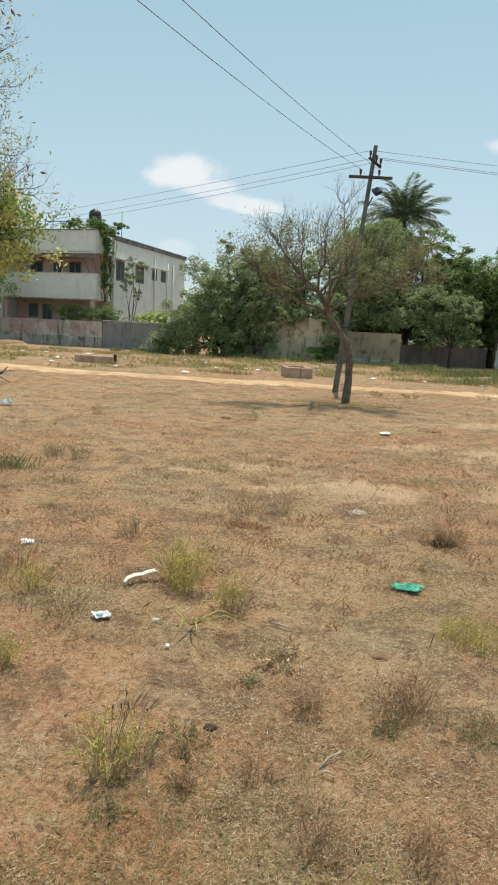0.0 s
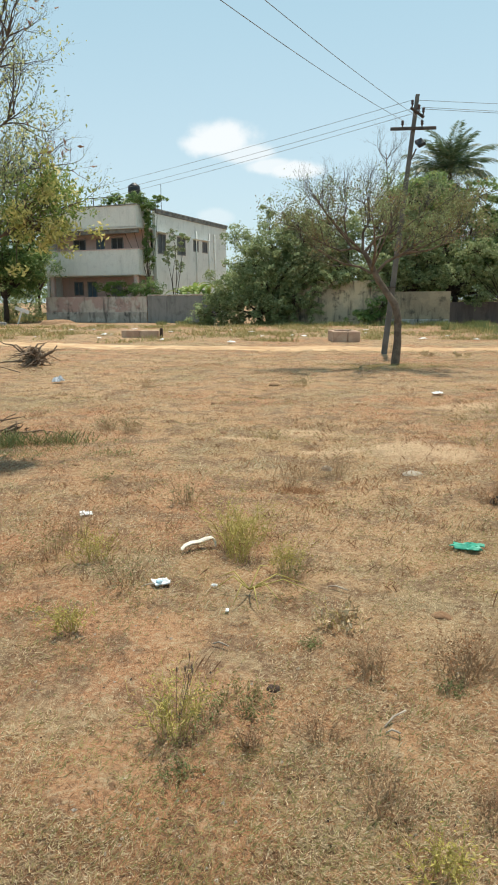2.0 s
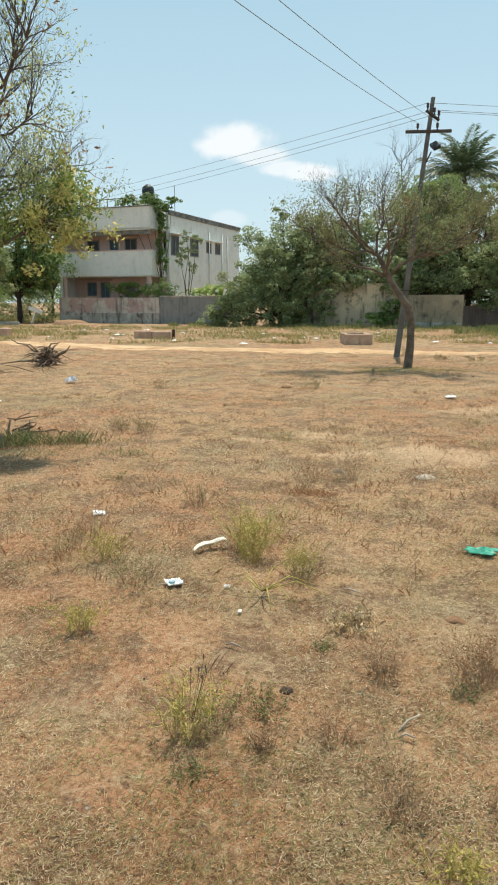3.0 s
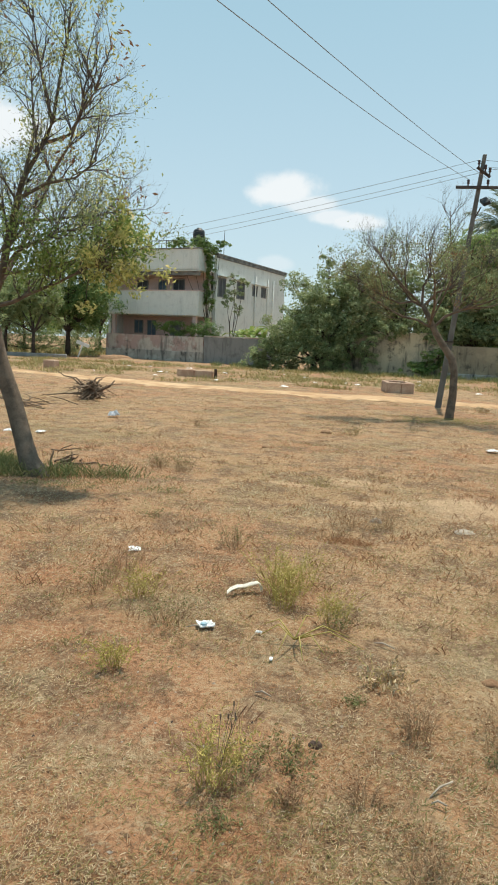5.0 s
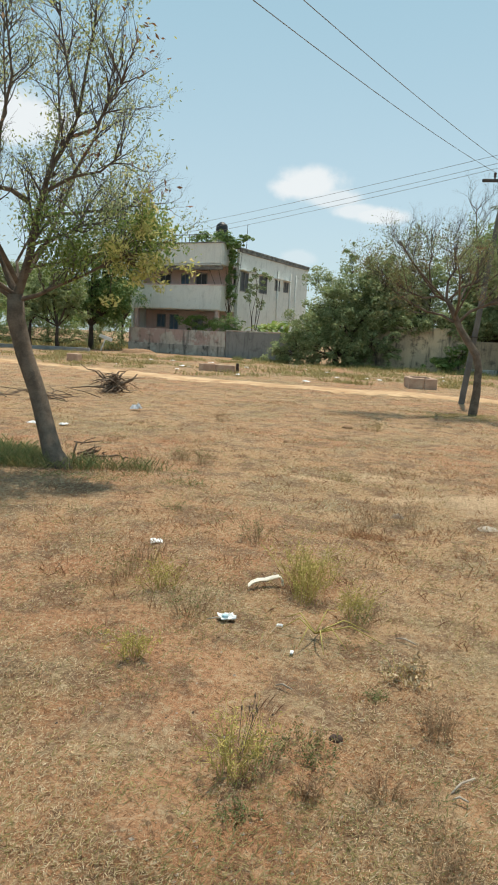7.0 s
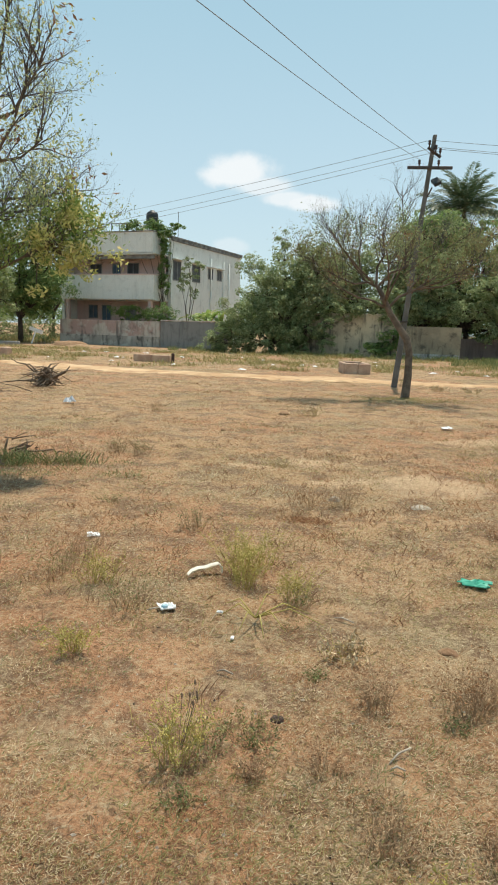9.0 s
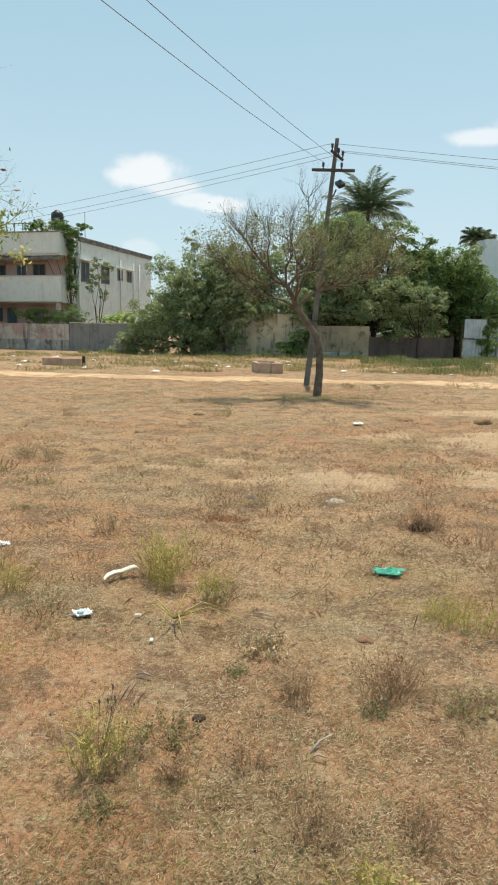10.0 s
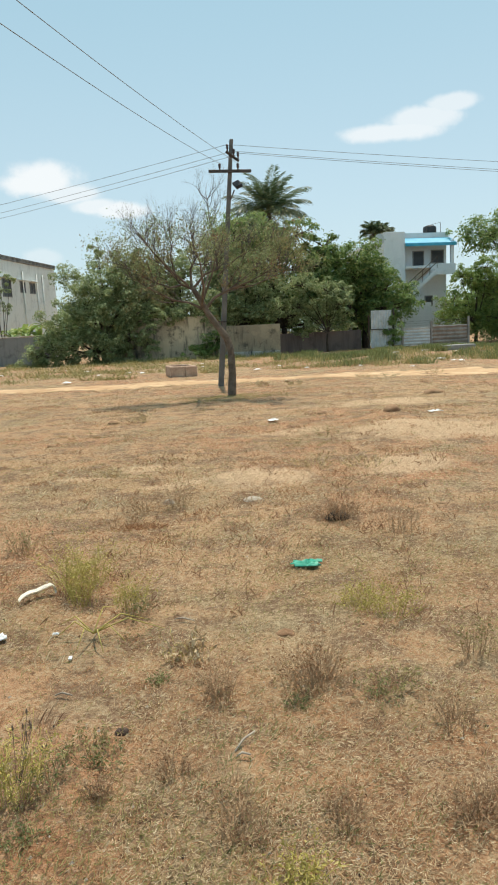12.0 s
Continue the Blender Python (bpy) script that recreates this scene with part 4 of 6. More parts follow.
dense_tree("overhanging_tree", "olive tree hanging over the lower mouldy wall", (6.6, 44.6, 0), blobs_in(R, 13, (-2.2, 2.4, -1.2, 0.8, 2.6, 6.4), (0.9, 1.4)), 0.18, 0.17, 26000, "bush_leaf", 51, 0.14, 2.0)
dense_tree("mango_tree", "broad dark-green mango tree behind the low wall", (10.2, 48.2, 0), blobs_in(R, 30, (-3.6, 4.2, -1.5, 1.5, 2.4, 8.2), (1.2, 1.8)), 0.17, 0.22, 60000, "mango_leaf", 34, 0.22, 2.2, shell=0.7)
dense_tree("mango_tree", "broad dark-green mango tree beside the pale house", (16.4, 48.6, 0), blobs_in(R, 26, (-4.4, 2.9, -1.5, 1.2, 1.9, 6.6), (1.1, 1.8)), 0.17, 0.22, 46000, "mango_leaf", 35, 0.22, 2.0, shell=0.7)
dense_tree("young_tree", "small light-green tree before the mango trees", (12.3, 44.2, 0), blobs_in(R, 14, (-1.9, 1.9, -0.5, 0.5, 1.7, 4.6), (0.5, 0.9)), 0.3, 0.17, 10000, "bush_leaf", 36, 0.08, 1.6)
dense_tree("tamarind_tree", "fresh green tree before the pale house's stair", (24.2, 47.0, 0), blobs_in(R, 22, (-2.2, 3.6, -0.8, 0.8, 1.6, 5.6), (0.8, 1.3)), 0.2, 0.16, 34000, "neem_leaf", 37, 0.12, 1.5)
dense_tree("big_tree", "tall dark-green tree beside the pale house", (30.8, 50.0, 0), blobs_in(R, 24, (-3.0, 4.8, -2, 2, 1.6, 9.0), (1.3, 2.1)), 0.16, 0.22, 50000, "mango_leaf", 38, 0.25, 2.5)
dense_tree("roadside_tree", "dark-green tree at the old house's far end", (-22.3, 50.0, 0), blobs_in(R, 12, (-2.2, 2.2, -1, 1, 2.6, 7.4), (1.1, 1.7)), 0.18, 0.2, 22000, "mango_leaf", 39, 0.2, 2.2)
for i, (x, y, h) in enumerate(((-25.5, 46.5, 6.2), (-22.4, 44.6, 5.6), (-28.5, 55.0, 7.0), (-33.0, 60.0, 8.0), (-38.5, 57.0, 7.0), (-26.0, 66.0, 8.5), (-31.0, 72.0, 9.0))):
    dense_tree("roadside_tree", "green roadside tree with a bare lower trunk", (x, y, 0), blobs_in(R, 8, (-2.2, 2.2, -1, 1, h * 0.45, h * 0.85), (0.9, 1.5)), 0.22, 0.18, 11000, "neem_leaf" if i % 3 == 2 else "bush_leaf", 40 + i, 0.13, h * 0.36)


# ---- electricity pole ----
def build_pole():
    p = thing("electricity_pole", "leaning concrete electricity pole with steel cross-arms and a lamp", "electricity pole", (2.35, 20.1, 0))
    lean = lambda z: 0.66 * z / 6.95
    g = Geo()
    for z, w, d in ((-0.5, 0.085, 0.07), (6.95, 0.052, 0.045)):
        g.v += [(lean(z) + sx * w, sy * d, z) for sx, sy in ((-1, -1), (1, -1), (1, 1), (-1, 1))]
    g.f = [(0, 3, 2, 1), (4, 5, 6, 7)] + [(j, (j + 1) % 4, (j + 1) % 4 + 4, j + 4) for j in range(4)]
    part("shaft", g, "pole_concrete", p, "tapered square concrete shaft", bevel=0.012)
    x = lean(6.07)
    part("cross_arm", Geo().box(x - 0.62, -0.13, 6.03, x + 0.6, -0.07, 6.11), "steel", p, "straight steel channel arm", bevel=0.006)
    k = lean(6.5)
    arm = Geo().tube([(k - 0.14, -0.1, 6.6), (k + 0.22, -0.1, 6.34)], [0.045, 0.045], 4)
    part("upper_arm", arm, "steel", p, "short tilted steel arm")
    for a, b in ((k - 0.1, 6.66), (k + 0.08, 6.54), (k + 0.2, 6.46), (x - 0.3, 6.15), (x + 0.22, 6.15)):
        part("insulator", Geo().tube([(a, -0.1, b - 0.06), (a, -0.1, b), (a, -0.1, b + 0.03), (a, -0.1, b + 0.06), (a, -0.1, b + 0.1), (a, -0.1, b + 0.13)], [0.018, 0.02, 0.045, 0.03, 0.045, 0.02], 8), "porcelain", p, smooth=True)
    part("lamp_bracket", Geo().tube([(lean(5.3) + 0.05, -0.05, 5.3), (lean(5.5) + 0.12, -0.25, 5.52)], [0.02, 0.02], 6), "steel", p)
    lamp = Geo().box(-0.1, -0.16, -0.05, 0.1, 0.16, 0.05)
    head = part("lamp_head", lamp, "black_plastic", p, "dark flat lamp head", bevel=0.015)
    head.matrix_local = pose(lean(5.65) + 0.2, -0.3, 5.66, 35, -25, 0)
    part("clamp", Geo().box(lean(1.9) - 0.2, -0.1, 1.86, lean(1.9) + 0.09, 0.08, 1.9), "steel", p)


def wire(a, b, sag, label):
    a, b = Vector(a), Vector(b)
    pts = [a.lerp(b, i / 24) - Vector((0, 0, sag * 4 * (i / 24) * (1 - i / 24))) for i in range(25)]
    single("power_line", Geo().tube(pts, [0.006] * 25, 5), "wire", label, "cable", smooth=True, group="overhead wires")


build_pole()
for a, b, s in (((2.63, 20.0, 6.28), (-6.8, -5.2, 5.2), 0.4), ((3.15, 20.0, 6.28), (-7.2, -5.2, 6.0), 0.4)):
    wire(a, b, s, "overhead wire running from the pole over the field")
for a, b, s in (((2.85, 20.0, 6.78), (-24.5, 41.0, 5.9), 0.3), ((3.0, 20.0, 6.6), (-24.5, 41.0, 5.48), 0.3), ((3.1, 20.0, 6.5), (-24.5, 41.0, 5.3), 0.35)):
    wire(a, b, s, "overhead wire along the track towards the old house")
for a, b, s in (((2.95, 20.0, 6.78), (36.0, 22.0, 5.9), 0.25), ((3.1, 20.0, 6.6), (36.0, 22.0, 5.5), 0.25), ((3.2, 20.0, 6.55), (36.0, 22.0, 5.4), 0.25)):
    wire(a, b, s, "overhead wire along the track past the pale house")

# yellow leaf clusters at the end of the leaning tree's low limb
Y = np.random.default_rng(19)
low = bpy.data.objects["leaning_tree"]
hearts = np.array([-2.52, 6.88, 2.46]) + Y.normal(0, 1, (34, 3)) * np.array([0.17, 0.2, 0.22])
spots = hearts[Y.integers(0, 34, 1500)] + Y.normal(0, 0.05, (1500, 3)) - np.array(low.location)
part("crown", leaves("crown", spots, 0.062, "yellow_leaf", Y, 0.1, 0.4), "yellow_leaf", low, "bright yellow leaf clusters")
fine_twigs = Geo()
for h in hearts:
    fine_twigs.tube([tuple(np.array([-2.8, 6.92, 2.31]) - np.array(low.location)), tuple(h * 0.5 + np.array([-2.8, 6.92, 2.31]) * 0.5 + Y.normal(0, 0.04, 3) - np.array(low.location)), tuple(h - np.array(low.location))], [0.008, 0.006, 0.003], 3, cap=False)
part("twig", fine_twigs, "bark", low, kind="stuff")


# ---- more planting round the houses ----
def build_palm(at, label, height, count, long_most, seed):
    rng = np.random.default_rng(seed)
    p = thing("coconut_palm", label, "palm tree", at)
    part("trunk", Geo().tube([(0, 0, -0.3), (0.1, 0, height * 0.4), (0.0, 0, height * 0.8), (-0.2, 0, height)], [0.24, 0.18, 0.16, 0.15], 8), "bark", p, smooth=True)
    for i in range(count):
        turn, rise = i * 2.4, 1.5 - 1.55 * (i / count) ** 0.8 + rng.normal(0, 0.08)
        out = Vector((math.cos(turn), math.sin(turn), 0))
        long, pts = long_most * rng.uniform(0.8, 1.0), []
        for k in range(9):
            s = k / 8
            a = rise - 0.85 * s * s
            pts.append((pts[-1] + (out * math.cos(a) + Vector((0, 0, math.sin(a)))) * long / 8) if pts else Vector((-0.2, 0, height)))
        rib = Geo().tube(pts, [0.035 * (1 - 0.09 * k) for k in range(9)], 4, cap=False)
        side = out.cross(Vector((0, 0, 1)))
        for k in range(58):
            s = 0.1 + 0.89 * k / 57
            i0 = min(7, int(s * 8))
            q = pts[i0].lerp(pts[i0 + 1], s * 8 - i0)
            way = (pts[i0 + 1] - pts[i0]).normalized()
            for sgn in (-1, 1):
                tip = q + (side * sgn * 0.75 + way * 0.85 + Vector((0, 0, -0.35 + rng.uniform(-0.25, 0.2)))) * rng.uniform(0.7, 1.0) * math.sin(math.pi * (0.16 + 0.72 * s))
                rib.quad(q - way * 0.03, q.lerp(tip, 0.5) - way * 0.034, tip, q.lerp(tip, 0.5) + way * 0.034)
        part("frond", rib, "palm_leaf", p)


build_palm((10.35, 52.0, 0), "tall coconut palm above the mango trees", 10.3, 46, 3.7, 71)
build_palm((25.4, 72.0, 0), "distant palm beyond the mango trees", 11.5, 20, 1.5, 72)
build_palm((27.1, 74.0, 0), "distant palm beyond the mango trees", 11.6, 18, 1.5, 73)
dense_tree("climbing_vine", "leafy vine hanging down the old house's corner and roof", (-11.9, 52.3, 0),
           [((0, 0, 8.4), (0.6, 0.5, 0.7)), ((0.1, 0.1, 7.0), (0.4, 0.4, 0.9)), ((0.05, 0.1, 5.8), (0.32, 0.35, 0.8)), ((0.1, 0.1, 4.7), (0.38, 0.35, 0.8)), ((-0.7, 0.3, 9.0), (0.8, 0.6, 0.5)), ((-1.9, 0.5, 9.05), (0.8, 0.6, 0.45)), ((-2.9, 0.6, 9.0), (0.6, 0.5, 0.35)), ((0.7, 0.9, 8.9), (0.6, 0.5, 0.5))],
           0.2, 0.15, 9000, "vine_leaf", 81, 0.05, 3.6, "vine")
for name, label, base, blobs, count, mat_name, seed in (
        ("round_shrub", "bright green rounded shrub behind the compound wall", (-11.5, 50.3, 0), [((0, 0, 2.4), (0.95, 0.8, 0.85)), ((0.2, 0, 1.2), (0.9, 0.8, 0.8))], 4200, "vine_leaf", 82),
        ("yellow_shrub", "yellow-green feathery shrub behind the compound wall", (-14.2, 51.0, 0), [((0, 0, 2.5), (1.0, 0.6, 0.6)), ((-0.9, 0, 2.6), (0.8, 0.6, 0.45)), ((0.9, 0, 2.3), (0.9, 0.6, 0.6)), ((0.2, 0, 1.3), (1.2, 0.6, 0.7))], 4600, "neem_leaf", 83),
        ("slim_tree", "slim pale tree growing against the old house's side wall", (-9.6, 50.6, 0), [((0.2, 0, 5.2), (0.9, 0.6, 0.8)), ((-0.5, 0, 4.6), (0.5, 0.5, 0.6)), ((0.8, 0, 5.9), (0.5, 0.4, 0.5)), ((0.4, 0, 4.0), (0.5, 0.4, 0.5)), ((0.0, 0, 6.4), (0.4, 0.4, 0.4))], 1500, "bush_leaf", 84),
        ("wall_creeper", "leafy green bush at the foot of the mouldy wall", (4.0, 42.6, 0), [((0, 0, 0.7), (0.9, 0.5, 0.7)), ((0.7, 0, 1.2), (0.8, 0.4, 0.6)), ((-0.5, 0, 0.5), (0.8, 0.5, 0.5))], 3000, "vine_leaf", 85),
        ("thorn_shrub", "loose pale shrub beside the mouldy wall", (0.4, 43.0, 0), [((0, 0, 1.0), (0.8, 0.5, 0.9)), ((0.2, 0, 2.0), (0.6, 0.4, 0.7))], 1500, "bush_leaf", 86),
        ("gate_shrub", "dark shrub growing between gate and fence", (16.9, 44.6, 0), [((0, 0, 0.8), (0.8, 0.5, 0.8)), ((-0.4, 0, 1.6), (0.6, 0.4, 0.6))], 2600, "vine_leaf", 87),
        # added dark row that stands in for deep shade under the mango trees
        ("hedge_bush", "dark green bush added for the mango shade behind the low brown wall", (11.5, 50.5, 0), [((x, 0, 1.3), (1.4, 0.8, 1.3)) for x in (-3.5, -2.0, -0.4, 1.2, 2.8, 4.4, 5.8)], 16000, "mango_leaf", 88),
        ("hedge_bush", "low bush growing under the roadside trees", (-27.0, 54.0, 0), [((x, 0, 1.0), (1.7, 0.9, 1.2)) for x in (-9.0, -6.5, -4.4, -2.0, 0.4, 2.6, 4.8)], 15000, "bush_leaf", 90),
        ("hedge_bush", "dark green bush beside the wire fence", (26.6, 46.6, 0), [((x, 0, 1.0), (1.4, 0.8, 1.1)) for x in (-1.8, -0.4, 1.2, 2.8, 4.4)], 12000, "vine_leaf", 89)):
    dense_tree(name, label, base, blobs, 0.2, 0.15 if seed > 83 else 0.13, count, mat_name, seed, 0.06, 1.2 if seed < 85 else 0.3, "tree" if seed == 84 else "bush")


def banana(at, seed):
    rng = np.random.default_rng(seed)
    p = thing("banana_plant", "banana plant with torn arching leaves behind the wall", "banana plant", at, group="banana plants")
    part("stem", Geo().tube([(0, 0, -0.1), (0.05, 0, 1.6)], [0.13, 0.08], 8), "vine_leaf", p, smooth=True)
    for i in range(8):
        a, rise, pts = i * 2.4 + rng.uniform(0, 1), rng.uniform(0.5, 1.3), [Vector((0.05, 0, 1.5))]
        out = Vector((math.cos(a), math.sin(a), 0))
        for k in range(7):
            e = rise - 1.7 * (k / 6) ** 1.5
            pts.append(pts[-1] + (out * math.cos(e) + Vector((0, 0, math.sin(e)))) * 0.26)
        side, g = out.cross(Vector((0, 0, 1))), Geo()
        for k in range(1, 7):
            w0, w1 = 0.2 * math.sin(math.pi * k / 7.6), 0.2 * math.sin(math.pi * (k + 1) / 7.6)
            for s in (-1, 1):
                g.quad(pts[k], pts[k + 1] * 0.97 + pts[k] * 0.03, pts[k + 1] + side * s * w1 + Vector((0, 0, 0.05)), pts[k] + side * s * w0 + Vector((0, 0, 0.05)))
        part("leaf", g, "neem_leaf", p)


for i, at in enumerate(((-8.9, 50.2, 0.2), (-7.9, 50.6, 0.3), (-7.0, 49.9, 0.2), (-8.3, 51.4, 0.4), (-6.3, 50.4, 0.2))):
    banana(at, 90 + i)

# far trees that close the view
F = np.random.default_rng(9)
far = []
for i in range(46):
    a = radians(-62 + i * 2.75)
    d = F.uniform(95, 150)
    for k in range(5):
        c = np.array([math.sin(a) * d + F.uniform(-5, 5), math.cos(a) * d + F.uniform(-4, 4), F.uniform(1.5, 6.5)])
        u = F.normal(size=(420, 3))
        u /= np.linalg.norm(u, axis=1)[:, None]
        far.append(c + u * F.uniform(0.5, 1.05, (420, 1)) * np.array([3.6, 3.0, 2.4]))
far = np.concatenate(far)
far[:, 2] = np.maximum(far[:, 2], 0.1)
tagged(new("far_woods", leaves("far_woods", far, 0.55, "mango_leaf", F, 0.5)), "distant belt of green trees", "woods", kind="stuff")


# ---- gate, sheet fence and small masonry ----
def corrugated(x0, x1, z0, z1, pitch, depth, upright=True):
    g, n = Geo(), int((x1 - x0 if upright else z1 - z0) / pitch * 4)
    for i in range(n):
        a, b = i / n, (i + 1) / n
        da, db = depth * math.sin(i * math.pi / 2), depth * math.sin((i + 1) * math.pi / 2)
        if upright:
            xa, xb = x0 + (x1 - x0) * a, x0 + (x1 - x0) * b
            g.quad((xa, da, z0), (xb, db, z0), (xb, db, z1), (xa, da, z1))
        else:
            za, zb = z0 + (z1 - z0) * a, z0 + (z1 - z0) * b
            g.quad((x0, da, za), (x1, da, za), (x1, db, zb), (x0, db, zb))
    return g


gate = thing("sheet_gate", "pale corrugated metal gate between rough posts", "gate", (15.35, 44.5, 0))
part("leaf", corrugated(0.05, 1.5, 0.1, 2.6, 0.2, 0.025), "zinc", gate, "pale corrugated sheet")
part("post", Geo().tube([(-0.1, 0, -0.3), (-0.1, 0, 2.3)], [0.07, 0.06], 7), "bark_dark", gate)
part("post", Geo().tube([(1.65, 0, -0.3), (1.65, 0, 2.7)], [0.06, 0.06], 7), "steel", gate)
part("rail", Geo().box(0.05, -0.06, 1.3, 1.5, -0.03, 1.36), "steel", gate)
fence = thing("sheet_fence", "low fence of horizontal corrugated sheets between concrete posts", "fence", (18.0, 45.2, 0))
for x, h in ((2.0, 1.75), (4.75, 1.95), (-0.1, 1.6)):
    part("post", Geo().box(x - 0.07, -0.06, -0.3, x + 0.07, 0.08, h), "grey_concrete", fence, bevel=0.01)
part("sheet", corrugated(0.0, 1.9, 0.1, 1.3, 0.2, 0.03, False), "zinc", fence, "pale ribbed sheet")
part("sheet", corrugated(2.1, 4.65, 0.1, 1.35, 0.26, 0.04, False), "rust_sheet", fence, "dull grey ribbed sheet")
part("cap_rail", Geo().box(0.0, -0.05, 1.3, 1.9, 0.05, 1.36).box(2.1, -0.05, 1.35, 4.65, 0.05, 1.41), "zinc", fence)
for i in range(3):
    part("wire", Geo().tube([(-0.1, 0.02, 1.45 + i * 0.15), (2.0, 0.02, 1.48 + i * 0.15), (4.75, 0.02, 1.5 + i * 0.15)], [0.006] * 3, 4), "wire", fence)


def culvert(name, label, at, turn, blocks, height):
    c = thing(name, label, "culvert", at, turn)
    for x0, y0, x1, y1 in blocks:
        part("block", Geo().box(x0, y0, -0.1, x1, y1, height + 0.02 * math.sin(x0 * 7)), "pink_stone", c, bevel=0.025)
    return c


culvert("stone_box", "square pinkish masonry chamber beside the track", (1.1, 25.5, 0), 6, [(0, 0, 0.52, 0.14), (0.53, 0.0, 1.0, 0.14), (0.86, 0.15, 1.0, 1.5), (0, 0.15, 0.14, 1.5), (0.15, 1.36, 0.85, 1.5)], 0.4)
culvert("stone_kerb", "low pink masonry culvert head beside the track", (-7.75, 28.6, 0), -6, [(0, 0, 0.78, 0.28), (0.8, 0.02, 1.6, 0.3)], 0.34)
culvert("stone_kerb", "small red masonry block beside the track", (-14.7, 30.2, 0), -10, [(0, 0, 0.62, 0.4)], 0.36)
part_post = single("marker_post", Geo().box(-0.06, -0.06, -0.2, 0.06, 0.06, 0.42), "clod", "short dark marker post at the culvert", "post", bevel=0.015, at=pose(-6.0, 28.5, 0))
single("kerb", Geo().box(0, 0, -0.2, 26, 0.35, 0.24), "grey_concrete", "long grey concrete kerb of the far lane", "kerb", "structure", bevel=0.03, at=pose(-45.5, 39.8, 0, 0, 0, 10))
single("water_trough", Geo().box(0, 0, 0, 1.7, 0.6, 0.3), "grey_concrete", "low grey concrete slab lying by the fence", "slab", bevel=0.03, at=pose(13.9, 30.0, 0.22, 0, 0, 4))
single("lane_sign", Geo().box(-0.5, -0.05, 0.9, 0.5, 0.05, 1.15).box(-0.05, -0.04, -0.2, 0.05, 0.04, 0.9), "paper", "small pale signboard on a post by the far lane", "signboard", bevel=0.01, at=pose(-20.6, 48.0, 0, 0, 20, 10))


def heap(name, label, category, at, r, h, mat_name, seed, n=14):
    """A rough low lump."""
    g = Geo()
    for k in range(6):
        s = k / 5
        for j in range(n):
            a = 2 * math.pi * j / n
            q = r * math.cos(s * math.pi / 2) * (1 + 0.35 * noise.noise((math.cos(a) * 1.7 + seed, math.sin(a) * 1.7, s * 2)))
            g.v.append((q * math.cos(a), q * math.sin(a) * 0.8, h * math.sin(s * math.pi / 2) * (1 + 0.3 * noise.noise((a + seed, s * 3, 4))) - 0.01))
    for k in range(5):
        for j in range(n):
            a, b = k * n + j, k * n + (j + 1) % n
            g.f.append((a, b, b + n, a + n))
    g.f.append(tuple(5 * n + j for j in range(n)))
    return single(name, g, mat_name, label, category, smooth=True, at=pose(at[0], at[1], gz(*at)))


heap("earth_mound", "low reddish mound of earth at the wall's end", "earth mound", (-17.2, 46.5), 1.5, 0.35, "earth", 3)
heap("flat_stone", "pale flat stone in the field", "stone", (1.03, 5.97), 0.09, 0.035, "stone", 4)
heap("flat_stone", "small grey stone in the dry grass", "stone", (0.27, 6.16), 0.06, 0.05, "stone", 5)
heap("clod", "small dark clod of earth on the grass", "clod", (-0.05, 2.45), 0.035, 0.028, "clod", 6)
heap("clod", "brown clod of earth on the grass", "clod", (0.75, 3.2), 0.05, 0.03, "earth", 7)
heap("earth_lump", "reddish brown anthill-like lump of earth", "earth lump", (1.6, 5.16), 0.1, 0.07, "clod", 8)
heap("earth_lump", "dark lump of earth on the sandy bank", "earth lump", (4.2, 10.85), 0.16, 0.1, "earth", 9)
heap("earth_lump", "dry grassy lump of earth on the bank", "earth lump", (6.6, 14.6), 0.22, 0.1, "earth", 10)
for i, (x, y, r) in enumerate(((-0.9, 7.9, 0.05), (1.9, 4.6, 0.04), (0.55, 4.9, 0.035), (-2.1, 6.1, 0.05), (2.6, 5.4, 0.05), (-1.3, 10.2, 0.08), (-0.5, 12.5, 0.1), (3.3, 12.0, 0.1), (0.33, 5.3, 0.04))):
    heap("clod", "clod of reddish earth on the field", "clod", (x, y), r, r * 0.6, "earth", 20 + i, 9)


# ---- litter ----
def crumple(name, label, category, at, w, d, h, mat_name, seed, turn=0.0, rough=1.0):
    """A creased sheet or bag lying on the ground, with thickness."""
    rng, n = np.random.default_rng(seed), 9
    g, top = Geo(), []
    for j in range(n):
        for i in range(n):
            u, v = i / (n - 1) - 0.5, j / (n - 1) - 0.5
            edge = 1 + 0.22 * noise.noise((u * 3 + seed, v * 3, 0)) * rough
            z = h * (0.25 + 0.75 * abs(noise.noise((u * 3.1 + seed, v * 3.1, 7))) * 1.8) * max(0.15, 1 - 2.2 * max(abs(u), abs(v)) ** 2)
            g.v.append((u * w * edge, v * d * edge, z + 0.004))
    g.f = [(j * n + i, j * n + i + 1, (j + 1) * n + i + 1, (j + 1) * n + i) for j in range(n - 1) for i in range(n - 1)]
    k = len(g.v)
    g.v += [(x * 1.0, y * 1.0, max(-0.004, z - 0.006)) for x, y, z in g.v]
    g.f += [tuple(k + q for q in reversed(f)) for f in g.f]
    rim = [i for i in range(n)] + [j * n + n - 1 for j in range(1, n)] + [(n - 1) * n + i for i in range(n - 2, -1, -1)] + [j * n for j in range(n - 2, 0, -1)]
    g.f += [(b, a, a + k, b + k) for a, b in zip(rim, rim[1:] + rim[:1])]
    return single(name, g, mat_name, label, category, at=pose(at[0], at[1], gz(*at) + 0.012, 0, 0, turn))


